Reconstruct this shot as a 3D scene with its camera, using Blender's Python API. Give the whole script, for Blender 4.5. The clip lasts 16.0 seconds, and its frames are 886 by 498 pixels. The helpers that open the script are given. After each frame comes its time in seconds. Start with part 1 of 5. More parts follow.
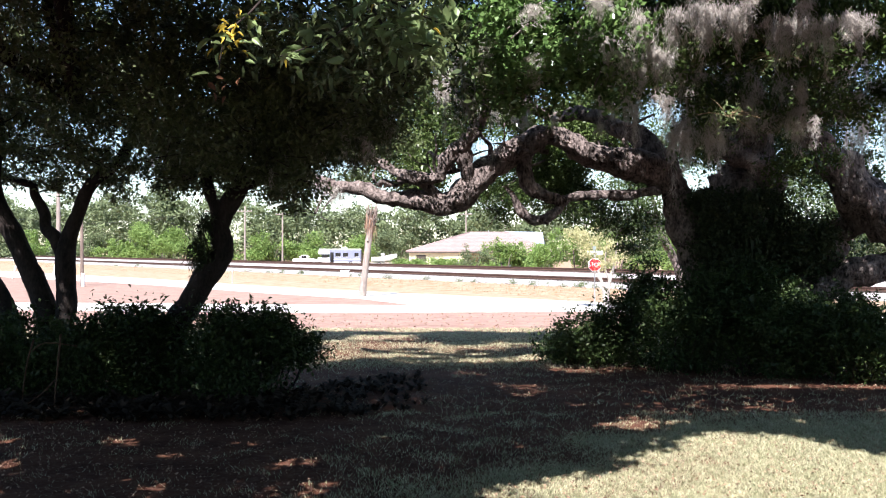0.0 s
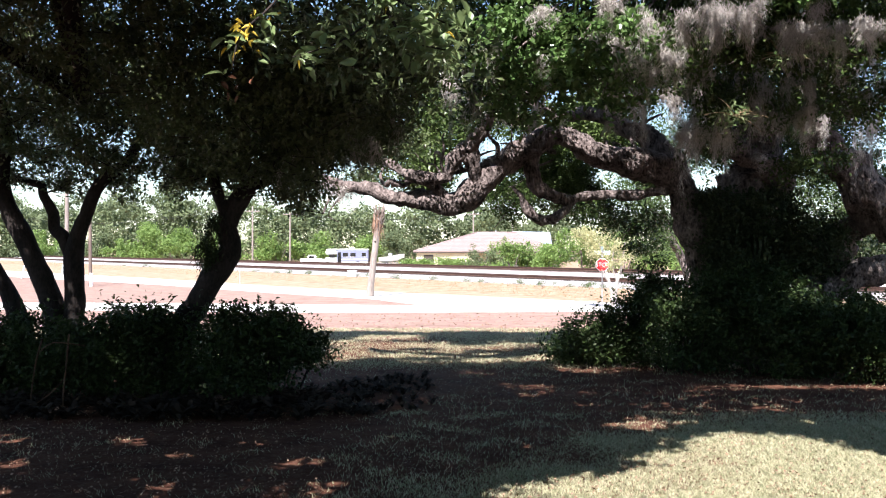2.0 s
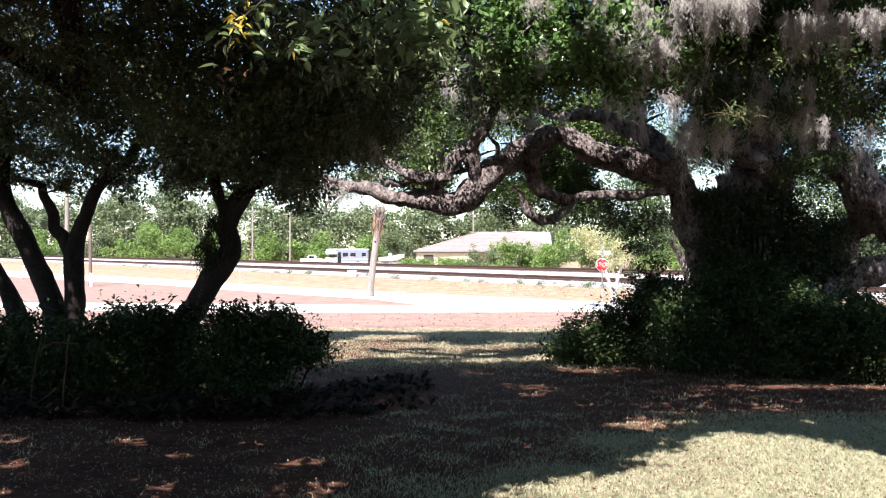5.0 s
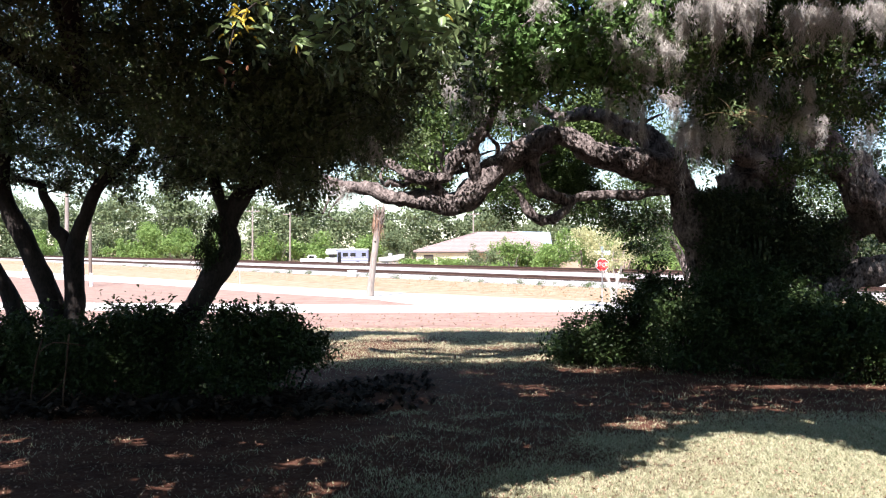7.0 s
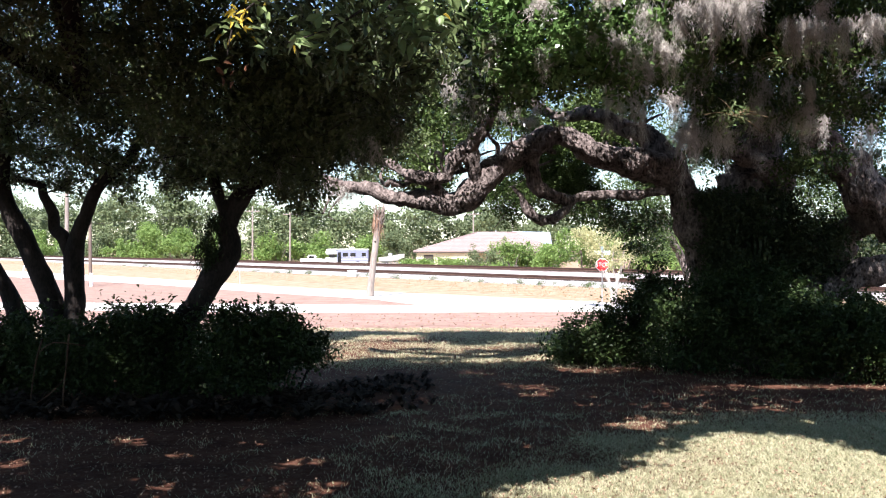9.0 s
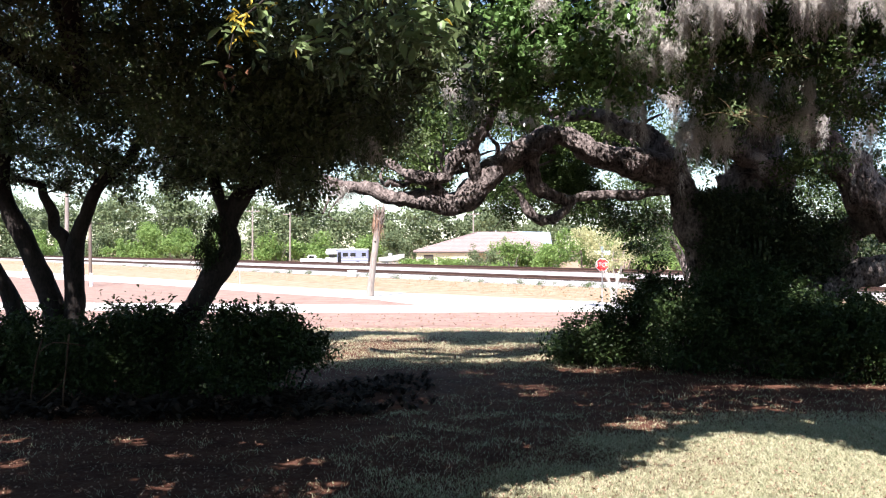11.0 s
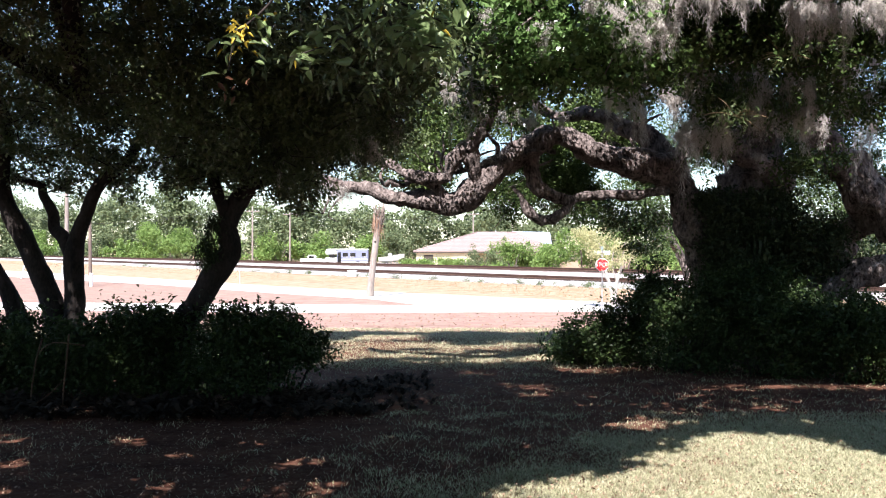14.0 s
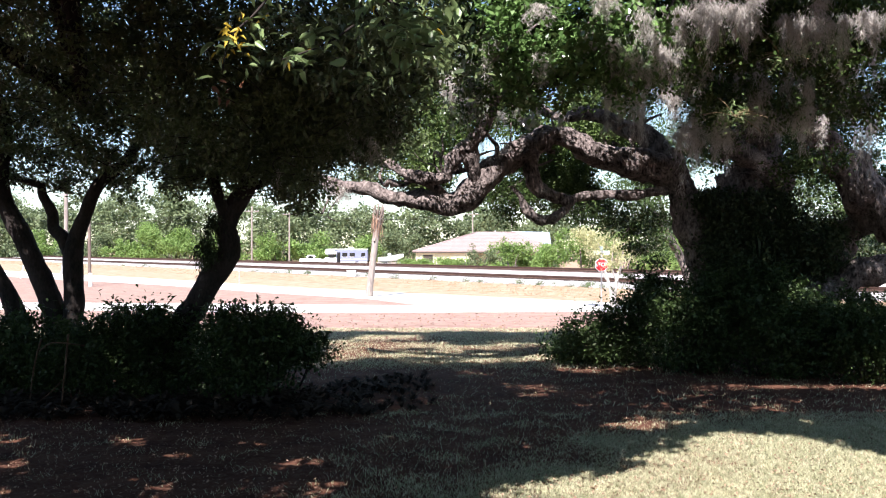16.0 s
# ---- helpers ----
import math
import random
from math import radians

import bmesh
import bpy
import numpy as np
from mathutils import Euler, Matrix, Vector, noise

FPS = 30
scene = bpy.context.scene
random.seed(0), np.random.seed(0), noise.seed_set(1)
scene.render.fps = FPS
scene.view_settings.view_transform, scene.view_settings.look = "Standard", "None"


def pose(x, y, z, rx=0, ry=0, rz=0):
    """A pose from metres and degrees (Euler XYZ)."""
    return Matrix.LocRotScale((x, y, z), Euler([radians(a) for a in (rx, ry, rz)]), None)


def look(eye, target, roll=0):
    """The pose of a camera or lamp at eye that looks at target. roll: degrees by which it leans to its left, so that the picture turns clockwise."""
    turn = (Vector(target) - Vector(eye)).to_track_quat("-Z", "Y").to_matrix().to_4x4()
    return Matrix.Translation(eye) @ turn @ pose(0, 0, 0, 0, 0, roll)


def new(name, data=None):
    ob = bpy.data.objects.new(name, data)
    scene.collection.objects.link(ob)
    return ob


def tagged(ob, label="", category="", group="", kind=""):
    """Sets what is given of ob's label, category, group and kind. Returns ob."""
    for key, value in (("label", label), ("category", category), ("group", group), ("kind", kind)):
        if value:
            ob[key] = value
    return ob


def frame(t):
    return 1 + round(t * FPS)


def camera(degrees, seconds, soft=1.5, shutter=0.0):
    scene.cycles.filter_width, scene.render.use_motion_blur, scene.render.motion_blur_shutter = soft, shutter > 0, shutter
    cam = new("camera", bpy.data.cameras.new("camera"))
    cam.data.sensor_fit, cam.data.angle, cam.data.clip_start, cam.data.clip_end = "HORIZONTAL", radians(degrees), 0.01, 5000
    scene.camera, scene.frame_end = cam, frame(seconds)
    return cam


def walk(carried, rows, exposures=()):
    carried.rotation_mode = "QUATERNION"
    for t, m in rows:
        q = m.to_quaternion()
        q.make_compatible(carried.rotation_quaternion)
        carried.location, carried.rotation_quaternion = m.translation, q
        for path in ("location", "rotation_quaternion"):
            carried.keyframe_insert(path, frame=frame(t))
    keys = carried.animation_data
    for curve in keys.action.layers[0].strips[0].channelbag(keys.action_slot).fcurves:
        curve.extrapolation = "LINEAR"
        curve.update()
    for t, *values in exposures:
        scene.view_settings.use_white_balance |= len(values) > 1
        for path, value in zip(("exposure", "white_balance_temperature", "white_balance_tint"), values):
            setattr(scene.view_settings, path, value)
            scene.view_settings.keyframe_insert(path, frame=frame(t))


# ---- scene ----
# ------------------------------------------------------------- camera
cam = camera(48, 16.0, soft=1.1)
walk(cam, [(0, pose(0, 0, 3, 90, 0, -0.423)), (0.2, pose(0, 0, 3, 90, 0, -0.235)), (0.4, pose(0, 0, 3, 90, 0, -0.01)),
           (0.5, pose(0, 0, 3, 90, 0, 0.04)), (0.7, pose(0, 0, 3, 90, 0, 0.0)), (1.0, pose(0, 0, 3, 90, 0, 0.0)),
           (11.5, pose(0, 0, 3, 90, 0, 0.0)), (12.0, pose(0, 0, 3, 90.04, 0, -0.04)), (12.5, pose(0, 0, 3, 90.02, 0, -0.04)),
           (13.0, pose(0, 0, 3, 90.04, 0, 0.0)), (13.5, pose(0, 0, 3, 90, 0, -0.01)), (14.5, pose(0, 0, 3, 90, 0, 0.0)),
           (15.0, pose(0, 0, 3, 89.97, 0, 0.0)), (15.5, pose(0, 0, 3, 90.04, 0, -0.04)), (16, pose(0, 0, 3, 90, 0, -0.04))],
     exposures=[(0, 1.52), (16, 1.52)])

# ------------------------------------------------------------- world and sun
SHIFT_X, SHIFT_Y = 0.25, 0.80          # how far a shadow falls per metre of height
world = bpy.data.worlds.new("sky")
scene.world = world
world.use_nodes = True
wn = world.node_tree.nodes
sky = wn.new("ShaderNodeTexSky")
sky.sky_type, sky.sun_disc = "NISHITA", False
sky.sun_elevation, sky.sun_rotation = radians(50), radians(197.4)
sky.air_density, sky.dust_density, sky.ozone_density = 1.0, 0.2, 2.6
world.node_tree.links.new(sky.outputs[0], wn["Background"].inputs[0])
wn["Background"].inputs[1].default_value = 0.074
sun = new("sun", bpy.data.lights.new("sun", "SUN"))
sun.data.energy, sun.data.angle, sun.data.color = 5.0, radians(0.53), (1.0, 0.94, 0.955)
sun.matrix_world = look((-25, -80, 100), (0, 0, 0))


# ------------------------------------------------------------- materials
def mat(name, dark, light, scale=3.0, rough=0.85, bump=0.0, bump_scale=40.0, fine=0.0, metal=0.0, island=0.0, through_light=0.0,
        spec=0.3, stretch=(1, 1, 1), per_object=0.0, depth=0.03):
    """Two colours mixed by a coarse and a fine noise, with relief; leaves vary by island and let light through."""
    m = bpy.data.materials.new(name)
    m.use_nodes = True
    nt, n = m.node_tree, m.node_tree.nodes
    bs, out = n["Principled BSDF"], n["Material Output"]
    bs.inputs["Roughness"].default_value, bs.inputs["Metallic"].default_value = rough, metal
    bs.inputs["Specular IOR Level"].default_value = spec
    co = n.new("ShaderNodeTexCoord")
    mp = n.new("ShaderNodeMapping")
    mp.inputs["Scale"].default_value = stretch
    nt.links.new(co.outputs["Object"], mp.inputs[0])
    a = n.new("ShaderNodeTexNoise")
    a.inputs["Scale"].default_value, a.inputs["Detail"].default_value, a.inputs["Roughness"].default_value = scale, 5, 0.65
    nt.links.new(mp.outputs[0], a.inputs["Vector"])
    ramp = n.new("ShaderNodeMapRange")
    ramp.inputs["From Min"].default_value, ramp.inputs["From Max"].default_value = 0.32, 0.68
    nt.links.new(a.outputs["Fac"], ramp.inputs["Value"])
    fac = ramp.outputs[0]
    b = n.new("ShaderNodeTexNoise")
    b.inputs["Scale"].default_value, b.inputs["Detail"].default_value = bump_scale, 4
    nt.links.new(mp.outputs[0], b.inputs["Vector"])
    if fine:
        add = n.new("ShaderNodeMath")
        add.operation, add.use_clamp = "MULTIPLY_ADD", True
        sub = n.new("ShaderNodeMath")
        sub.operation = "SUBTRACT"
        sub.inputs[1].default_value = 0.5
        nt.links.new(b.outputs["Fac"], sub.inputs[0])
        nt.links.new(sub.outputs[0], add.inputs[0])
        add.inputs[1].default_value = fine * 4
        nt.links.new(fac, add.inputs[2])
        fac = add.outputs[0]
    rnd = None
    if island:
        rnd, amount = n.new("ShaderNodeNewGeometry").outputs["Random Per Island"], island
    elif per_object:
        rnd, amount = n.new("ShaderNodeObjectInfo").outputs["Random"], per_object
    if rnd:
        blend = n.new("ShaderNodeMix")
        blend.inputs[0].default_value = amount
        nt.links.new(fac, blend.inputs[2])
        nt.links.new(rnd, blend.inputs[3])
        fac = blend.outputs[0]
    mix = n.new("ShaderNodeMix")
    mix.data_type = "RGBA"
    mix.inputs[6].default_value, mix.inputs[7].default_value = (*dark, 1), (*light, 1)
    nt.links.new(fac, mix.inputs[0])
    nt.links.new(mix.outputs[2], bs.inputs["Base Color"])
    if bump:
        bp = n.new("ShaderNodeBump")
        bp.inputs["Strength"].default_value, bp.inputs["Distance"].default_value = bump, depth
        nt.links.new(b.outputs["Fac"], bp.inputs["Height"])
        nt.links.new(bp.outputs[0], bs.inputs["Normal"])
    if through_light:
        tr = n.new("ShaderNodeBsdfTranslucent")
        nt.links.new(mix.outputs[2], tr.inputs[0])
        ms = n.new("ShaderNodeMixShader")
        ms.inputs[0].default_value = through_light
        nt.links.new(bs.outputs[0], ms.inputs[1])
        nt.links.new(tr.outputs[0], ms.inputs[2])
        nt.links.new(ms.outputs[0], out.inputs[0])
    return m


def ground_mat():
    """Dry sandy soil with sparse grass far off, mown lawn with brown litter under the trees, its colour darkened for
    their shade.
    """
    m = bpy.data.materials.new("sandy_lawn")
    m.use_nodes = True
    nt, n = m.node_tree, m.node_tree.nodes
    bs = n["Principled BSDF"]
    bs.inputs["Roughness"].default_value, bs.inputs["Specular IOR Level"].default_value = 0.95, 0.1
    geo = n.new("ShaderNodeNewGeometry")
    sep = n.new("ShaderNodeSeparateXYZ")
    nt.links.new(geo.outputs["Position"], sep.inputs[0])

    def noise_at(scale, detail=6, lo=0.35, hi=0.65):
        t = n.new("ShaderNodeTexNoise")
        t.inputs["Scale"].default_value, t.inputs["Detail"].default_value, t.inputs["Roughness"].default_value = scale, detail, 0.7
        nt.links.new(geo.outputs["Position"], t.inputs["Vector"])
        r = n.new("ShaderNodeMapRange")
        r.inputs["From Min"].default_value, r.inputs["From Max"].default_value = lo, hi
        nt.links.new(t.outputs["Fac"], r.inputs["Value"])
        return r.outputs[0]

    def blend(f, a, b):
        x = n.new("ShaderNodeMix")
        x.data_type = "RGBA"
        nt.links.new(f, x.inputs[0])
        for sock, v in ((6, a), (7, b)):
            if isinstance(v, tuple):
                x.inputs[sock].default_value = (*v, 1)
            else:
                nt.links.new(v, x.inputs[sock])
        return x.outputs[2]

    soil = blend(noise_at(0.9, 8, 0.38, 0.62), (0.25, 0.16, 0.135), (0.34, 0.23, 0.195))
    soil = blend(noise_at(5.0, 6, 0.5, 0.8), soil, (0.33, 0.27, 0.17))
    verge = blend(noise_at(0.8, 8, 0.38, 0.62), (0.28, 0.185, 0.115), (0.42, 0.32, 0.235))
    verge = blend(noise_at(2.2, 8, 0.55, 0.68), verge, (0.26, 0.23, 0.12))
    # brown soil and litter, with the trees' shade put into the colour
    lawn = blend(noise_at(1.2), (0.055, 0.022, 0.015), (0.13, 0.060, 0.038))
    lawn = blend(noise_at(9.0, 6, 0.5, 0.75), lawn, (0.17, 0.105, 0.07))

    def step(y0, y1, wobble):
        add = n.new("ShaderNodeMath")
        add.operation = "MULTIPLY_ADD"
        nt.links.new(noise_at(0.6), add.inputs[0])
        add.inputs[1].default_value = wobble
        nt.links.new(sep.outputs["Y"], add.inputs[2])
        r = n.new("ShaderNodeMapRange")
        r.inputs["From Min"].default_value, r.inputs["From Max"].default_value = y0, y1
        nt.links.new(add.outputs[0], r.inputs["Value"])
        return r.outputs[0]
    # the shade-darkened lawn colour ends about where the crowns' shadow does
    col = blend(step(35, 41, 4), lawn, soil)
    # the verge beyond the main road: distance across the road's line
    dist = n.new("ShaderNodeMath")
    dist.operation = "MULTIPLY_ADD"
    nt.links.new(sep.outputs["X"], dist.inputs[0])
    dist.inputs[1].default_value = 1.145
    nt.links.new(sep.outputs["Y"], dist.inputs[2])
    far = n.new("ShaderNodeMapRange")
    far.inputs["From Min"].default_value, far.inputs["From Max"].default_value = 63, 66
    nt.links.new(dist.outputs[0], far.inputs["Value"])
    col = blend(far.outputs[0], col, verge)
    nt.links.new(col, bs.inputs["Base Color"])
    bp = n.new("ShaderNodeBump")
    bp.inputs["Strength"].default_value, bp.inputs["Distance"].default_value = 0.6, 0.04
    nt.links.new(noise_at(14, 6, 0.2, 0.8), bp.inputs["Height"])
    nt.links.new(bp.outputs[0], bs.inputs["Normal"])
    return m


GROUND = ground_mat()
CONCRETE = mat("pale_worn_pavement", (0.50, 0.47, 0.43), (0.62, 0.60, 0.56), 1.2, 0.9, 0.2, 25, 0.2)
BALLAST = mat("pale_ballast_stone", (0.20, 0.185, 0.18), (0.50, 0.48, 0.46), 6, 0.95, 0.9, 9, 0.9)
BALLAST_DARK = mat("rusty_ballast", (0.07, 0.045, 0.038), (0.14, 0.095, 0.08), 3, 0.95, 0.8, 9, 0.5)
RUST = mat("rusted_rail_steel", (0.05, 0.028, 0.022), (0.10, 0.055, 0.04), 6, 0.8, 0.3, 40, 0.3)
TIE = mat("creosoted_timber", (0.035, 0.025, 0.022), (0.08, 0.06, 0.05), 5, 0.9, 0.4, 30, 0.3, per_object=0.3)
BARK = mat("oak_bark", (0.026, 0.020, 0.018), (0.30, 0.245, 0.225), 5.0, 0.95, 1.0, 17, 0.45, stretch=(1, 1, 0.55), depth=0.10)
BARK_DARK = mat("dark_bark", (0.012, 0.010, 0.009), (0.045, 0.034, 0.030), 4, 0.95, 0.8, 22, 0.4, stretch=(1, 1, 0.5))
LEAF_DARK = mat("dark_tree_leaf", (0.05, 0.078, 0.030), (0.15, 0.19, 0.075), 0.8, 0.42, island=0.6, through_light=0.22, spec=0.5)
LEAF_OAK = mat("oak_leaf", (0.032, 0.060, 0.018), (0.12, 0.18, 0.055), 0.9, 0.27, island=0.65, through_light=0.25, spec=0.5)
# glossy oak leaf whose colour is raised to carry the sun on one branch
LEAF_GLOSSY = mat("sunlit_glossy_oak_leaf", (0.05, 0.11, 0.03), (0.19, 0.31, 0.10), 1.5, 0.24, island=0.7, through_light=0.25, spec=0.7)
# brighter copy of the oak leaf, with sunlight put into its colour
LEAF_BACK_LIT = mat("sunlit_back_leaf", (0.06, 0.105, 0.03), (0.17, 0.24, 0.075), 0.8, 0.4, island=0.7, through_light=0.3, spec=0.4)
# pale green raised towards the brightness of leaves in direct sun
LEAF_PALE = mat("brightened_pale_leaf", (0.09, 0.155, 0.05), (0.33, 0.42, 0.19), 1.5, 0.3, island=0.7, through_light=0.3, spec=0.5)
LEAF_YELLOW = mat("yellowed_leaf", (0.42, 0.28, 0.03), (0.70, 0.56, 0.10), 4, 0.5, island=0.8, through_light=0.3)
LEAF_SHRUB = mat("shrub_leaf", (0.018, 0.038, 0.012), (0.065, 0.10, 0.030), 1.2, 0.5, island=0.6, through_light=0.2, spec=0.25)
LEAF_BED = mat("bed_plant_leaf", (0.018, 0.014, 0.012), (0.070, 0.055, 0.042), 1.5, 0.8, island=0.7, through_light=0.1, spec=0.08)
LEAF_FAR = mat("woodland_leaf", (0.09, 0.12, 0.065), (0.20, 0.25, 0.12), 0.09, 0.7, island=0.45, through_light=0.25)
LEAF_PEPPER = mat("bright_bush_leaf", (0.12, 0.20, 0.05), (0.27, 0.39, 0.12), 0.25, 0.6, island=0.5, through_light=0.3)
LEAF_WHITE = mat("pale_blossom_leaf", (0.32, 0.34, 0.16), (0.62, 0.58, 0.34), 1.5, 0.6, island=0.7, through_light=0.3)
GRASS = mat("mown_grass_blade", (0.10, 0.145, 0.045), (0.80, 0.74, 0.52), 6.0, 0.7, island=0.6, through_light=0.3)
FERN = mat("dark_fern_frond", (0.018, 0.030, 0.014), (0.065, 0.085, 0.035), 2.0, 0.6, island=0.7, through_light=0.15, spec=0.2)
PALE_BARK = mat("pale_smooth_bark", (0.30, 0.27, 0.24), (0.48, 0.44, 0.40), 4, 0.8, 0.3, 20, 0.3)
VERGE_STRAW = mat("dry_straw_grass", (0.24, 0.175, 0.09), (0.48, 0.36, 0.23), 0.5, 0.8, island=0.8, through_light=0.2)
DRY_STALK = mat("dead_brown_stalk", (0.05, 0.028, 0.02), (0.13, 0.075, 0.05), 6, 0.9, 0.3, 30, 0.3)
DRY_LEAF = mat("dead_hanging_leaf", (0.09, 0.035, 0.018), (0.22, 0.10, 0.05), 6, 0.8)
LITTER = mat("fallen_dry_leaf", (0.10, 0.045, 0.028), (0.46, 0.31, 0.21), 2, 0.8, island=0.9)
MOSS = mat("grey_moss", (0.19, 0.165, 0.145), (0.80, 0.755, 0.70), 2.0, 0.95, island=0.6, through_light=0.3, spec=0.05)
POLE = mat("weathered_pole_wood", (0.19, 0.16, 0.14), (0.37, 0.32, 0.285), 3, 0.9, 0.5, 25, 0.4, stretch=(1, 1, 0.15))
POLE_DARK = mat("dark_pole_wood", (0.12, 0.09, 0.075), (0.25, 0.20, 0.17), 3, 0.9, 0.5, 25, 0.4, stretch=(1, 1, 0.15))
WALL = mat("cream_stucco", (0.70, 0.62, 0.45), (0.78, 0.71, 0.55), 0.8, 0.9, 0.2, 30, 0.15)
SHINGLE = mat("pinkish_shingle", (0.28, 0.215, 0.20), (0.37, 0.29, 0.27), 1.0, 0.9, 0.3, 12, 0.25, per_object=0.35)
METAL_ROOF = mat("pale_metal_roof", (0.27, 0.33, 0.42), (0.36, 0.42, 0.50), 0.5, 0.45, spec=0.5)
WHITE = mat("white_paint", (0.66, 0.66, 0.65), (0.80, 0.80, 0.79), 1.5, 0.5, 0.05, 20, 0.1, spec=0.5)
RV_GREY = mat("grey_blue_panel", (0.17, 0.19, 0.28), (0.22, 0.24, 0.34), 1.0, 0.4, spec=0.5)
DARK_GLASS = mat("dark_tinted_glass", (0.01, 0.011, 0.013), (0.02, 0.022, 0.025), 1.0, 0.08, spec=0.6)
RUBBER = mat("tyre_rubber", (0.015, 0.015, 0.015), (0.035, 0.035, 0.035), 8, 0.85)
STEEL = mat("galvanised_steel", (0.42, 0.43, 0.44), (0.60, 0.61, 0.62), 8, 0.45, metal=0.6)
SIGN_RED = mat("red_sign_sheeting", (0.55, 0.02, 0.03), (0.68, 0.035, 0.045), 2, 0.5)
SIGN_WHITE = mat("white_sign_sheeting", (0.74, 0.76, 0.76), (0.82, 0.83, 0.83), 2, 0.5)
SIGN_GREEN = mat("faded_green_sheeting", (0.35, 0.45, 0.42), (0.45, 0.55, 0.52), 2, 0.5)
WIRE = mat("black_wire", (0.03, 0.03, 0.03), (0.06, 0.06, 0.06), 2, 0.6)
FRAME_DARK = mat("bronze_window_frame", (0.05, 0.04, 0.035), (0.08, 0.065, 0.055), 3, 0.5)


# ------------------------------------------------------------- mesh helpers
class Geo:
    """Collects vertices and faces of one mesh."""

    def __init__(self):
        self.v, self.f = [], []

    def box(self, x0, y0, z0, x1, y1, z1, m=None):
        k = len(self.v)
        pts = [Vector((x, y, z)) for z in (z0, z1) for y in (y0, y1) for x in (x0, x1)]
        self.v += [tuple(m @ p) if m else tuple(p) for p in pts]
        self.f += [tuple(k + i for i in q) for q in ((0, 2, 3, 1), (4, 5, 7, 6), (0, 1, 5, 4), (2, 6, 7, 3), (0, 4, 6, 2), (1, 3, 7, 5))]
        return self

    def tube(self, pts, radii, sides=8, rough=0.0, seed=0.0, steps=4, smooth=True):
        """A tapered round limb along a smooth line through pts."""
        pts = [Vector(p) for p in pts]
        line, rad = [], []
        if smooth and len(pts) > 2:
            for i in range(len(pts) - 1):
                p0, p1, p2, p3 = pts[max(i - 1, 0)], pts[i], pts[i + 1], pts[min(i + 2, len(pts) - 1)]
                for s in range(steps):
                    t = s / steps
                    line.append(0.5 * ((2 * p1) + (p2 - p0) * t + (2 * p0 - 5 * p1 + 4 * p2 - p3) * t * t + (3 * p1 - p0 - 3 * p2 + p3) * t ** 3))
                    rad.append(radii[i] * (1 - t) + radii[i + 1] * t)
            line.append(pts[-1])
            rad.append(radii[-1])
        else:
            line, rad = pts, list(radii)
        k = len(self.v)
        side = None
        for i, p in enumerate(line):
            d = (line[min(i + 1, len(line) - 1)] - line[max(i - 1, 0)]).normalized()
            if side is None:
                side = d.orthogonal().normalized()
            side = (side - d * side.dot(d)).normalized()
            up = d.cross(side)
            for s in range(sides):
                a = 2 * math.pi * s / sides
                q = side * math.cos(a) + up * math.sin(a)
                r = rad[i]
                if rough:
                    w = p + q * r
                    r *= 1 + rough * (noise.noise(w * 1.6 + Vector((seed, 0, 0))) + 0.6 * noise.noise(w * 5.0 + Vector((0, seed, 0))) + 0.45 * noise.noise(w * 13.0))
                self.v.append(tuple(p + q * r))
        for i in range(len(line) - 1):
            for s in range(sides):
                a, b = k + i * sides + s, k + i * sides + (s + 1) % sides
                self.f.append((a, b, b + sides, a + sides))
        self.f.append(tuple(k + s for s in reversed(range(sides))))
        self.f.append(tuple(k + (len(line) - 1) * sides + s for s in range(sides)))
        return self

    def mesh(self, name, smooth=True):
        me = bpy.data.meshes.new(name)
        me.from_pydata(self.v, [], self.f)
        if smooth:
            me.polygons.foreach_set("use_smooth", [True] * len(me.polygons))
        me.update()
        return me


def quads_mesh(name, verts, per=4):
    """A mesh of loose faces with `per` corners each, from an array of corners."""
    n = len(verts) // per
    me = bpy.data.meshes.new(name)
    me.vertices.add(len(verts))
    me.vertices.foreach_set("co", np.asarray(verts, dtype=np.float32).ravel())
    me.loops.add(n * per)
    me.loops.foreach_set("vertex_index", np.arange(n * per, dtype=np.int32))
    me.polygons.add(n)
    me.polygons.foreach_set("loop_start", np.arange(0, n * per, per, dtype=np.int32))
    me.update(calc_edges=True)
    return me


def part(name, mesh, material, parent=None, label=""):
    ob = new(name, mesh)
    ob.data.materials.clear()
    ob.data.materials.append(material)
    if parent:
        ob.parent = parent
    if label:
        tagged(ob, label)
    return ob


def thing(name, at, label, category, group="", kind=""):
    ob = new(name)
    ob.matrix_world = at if isinstance(at, Matrix) else Matrix.Translation(at)
    return tagged(ob, label, category, group, kind)


def unit(a):
    return a / np.maximum(np.linalg.norm(a, axis=1, keepdims=True), 1e-6)


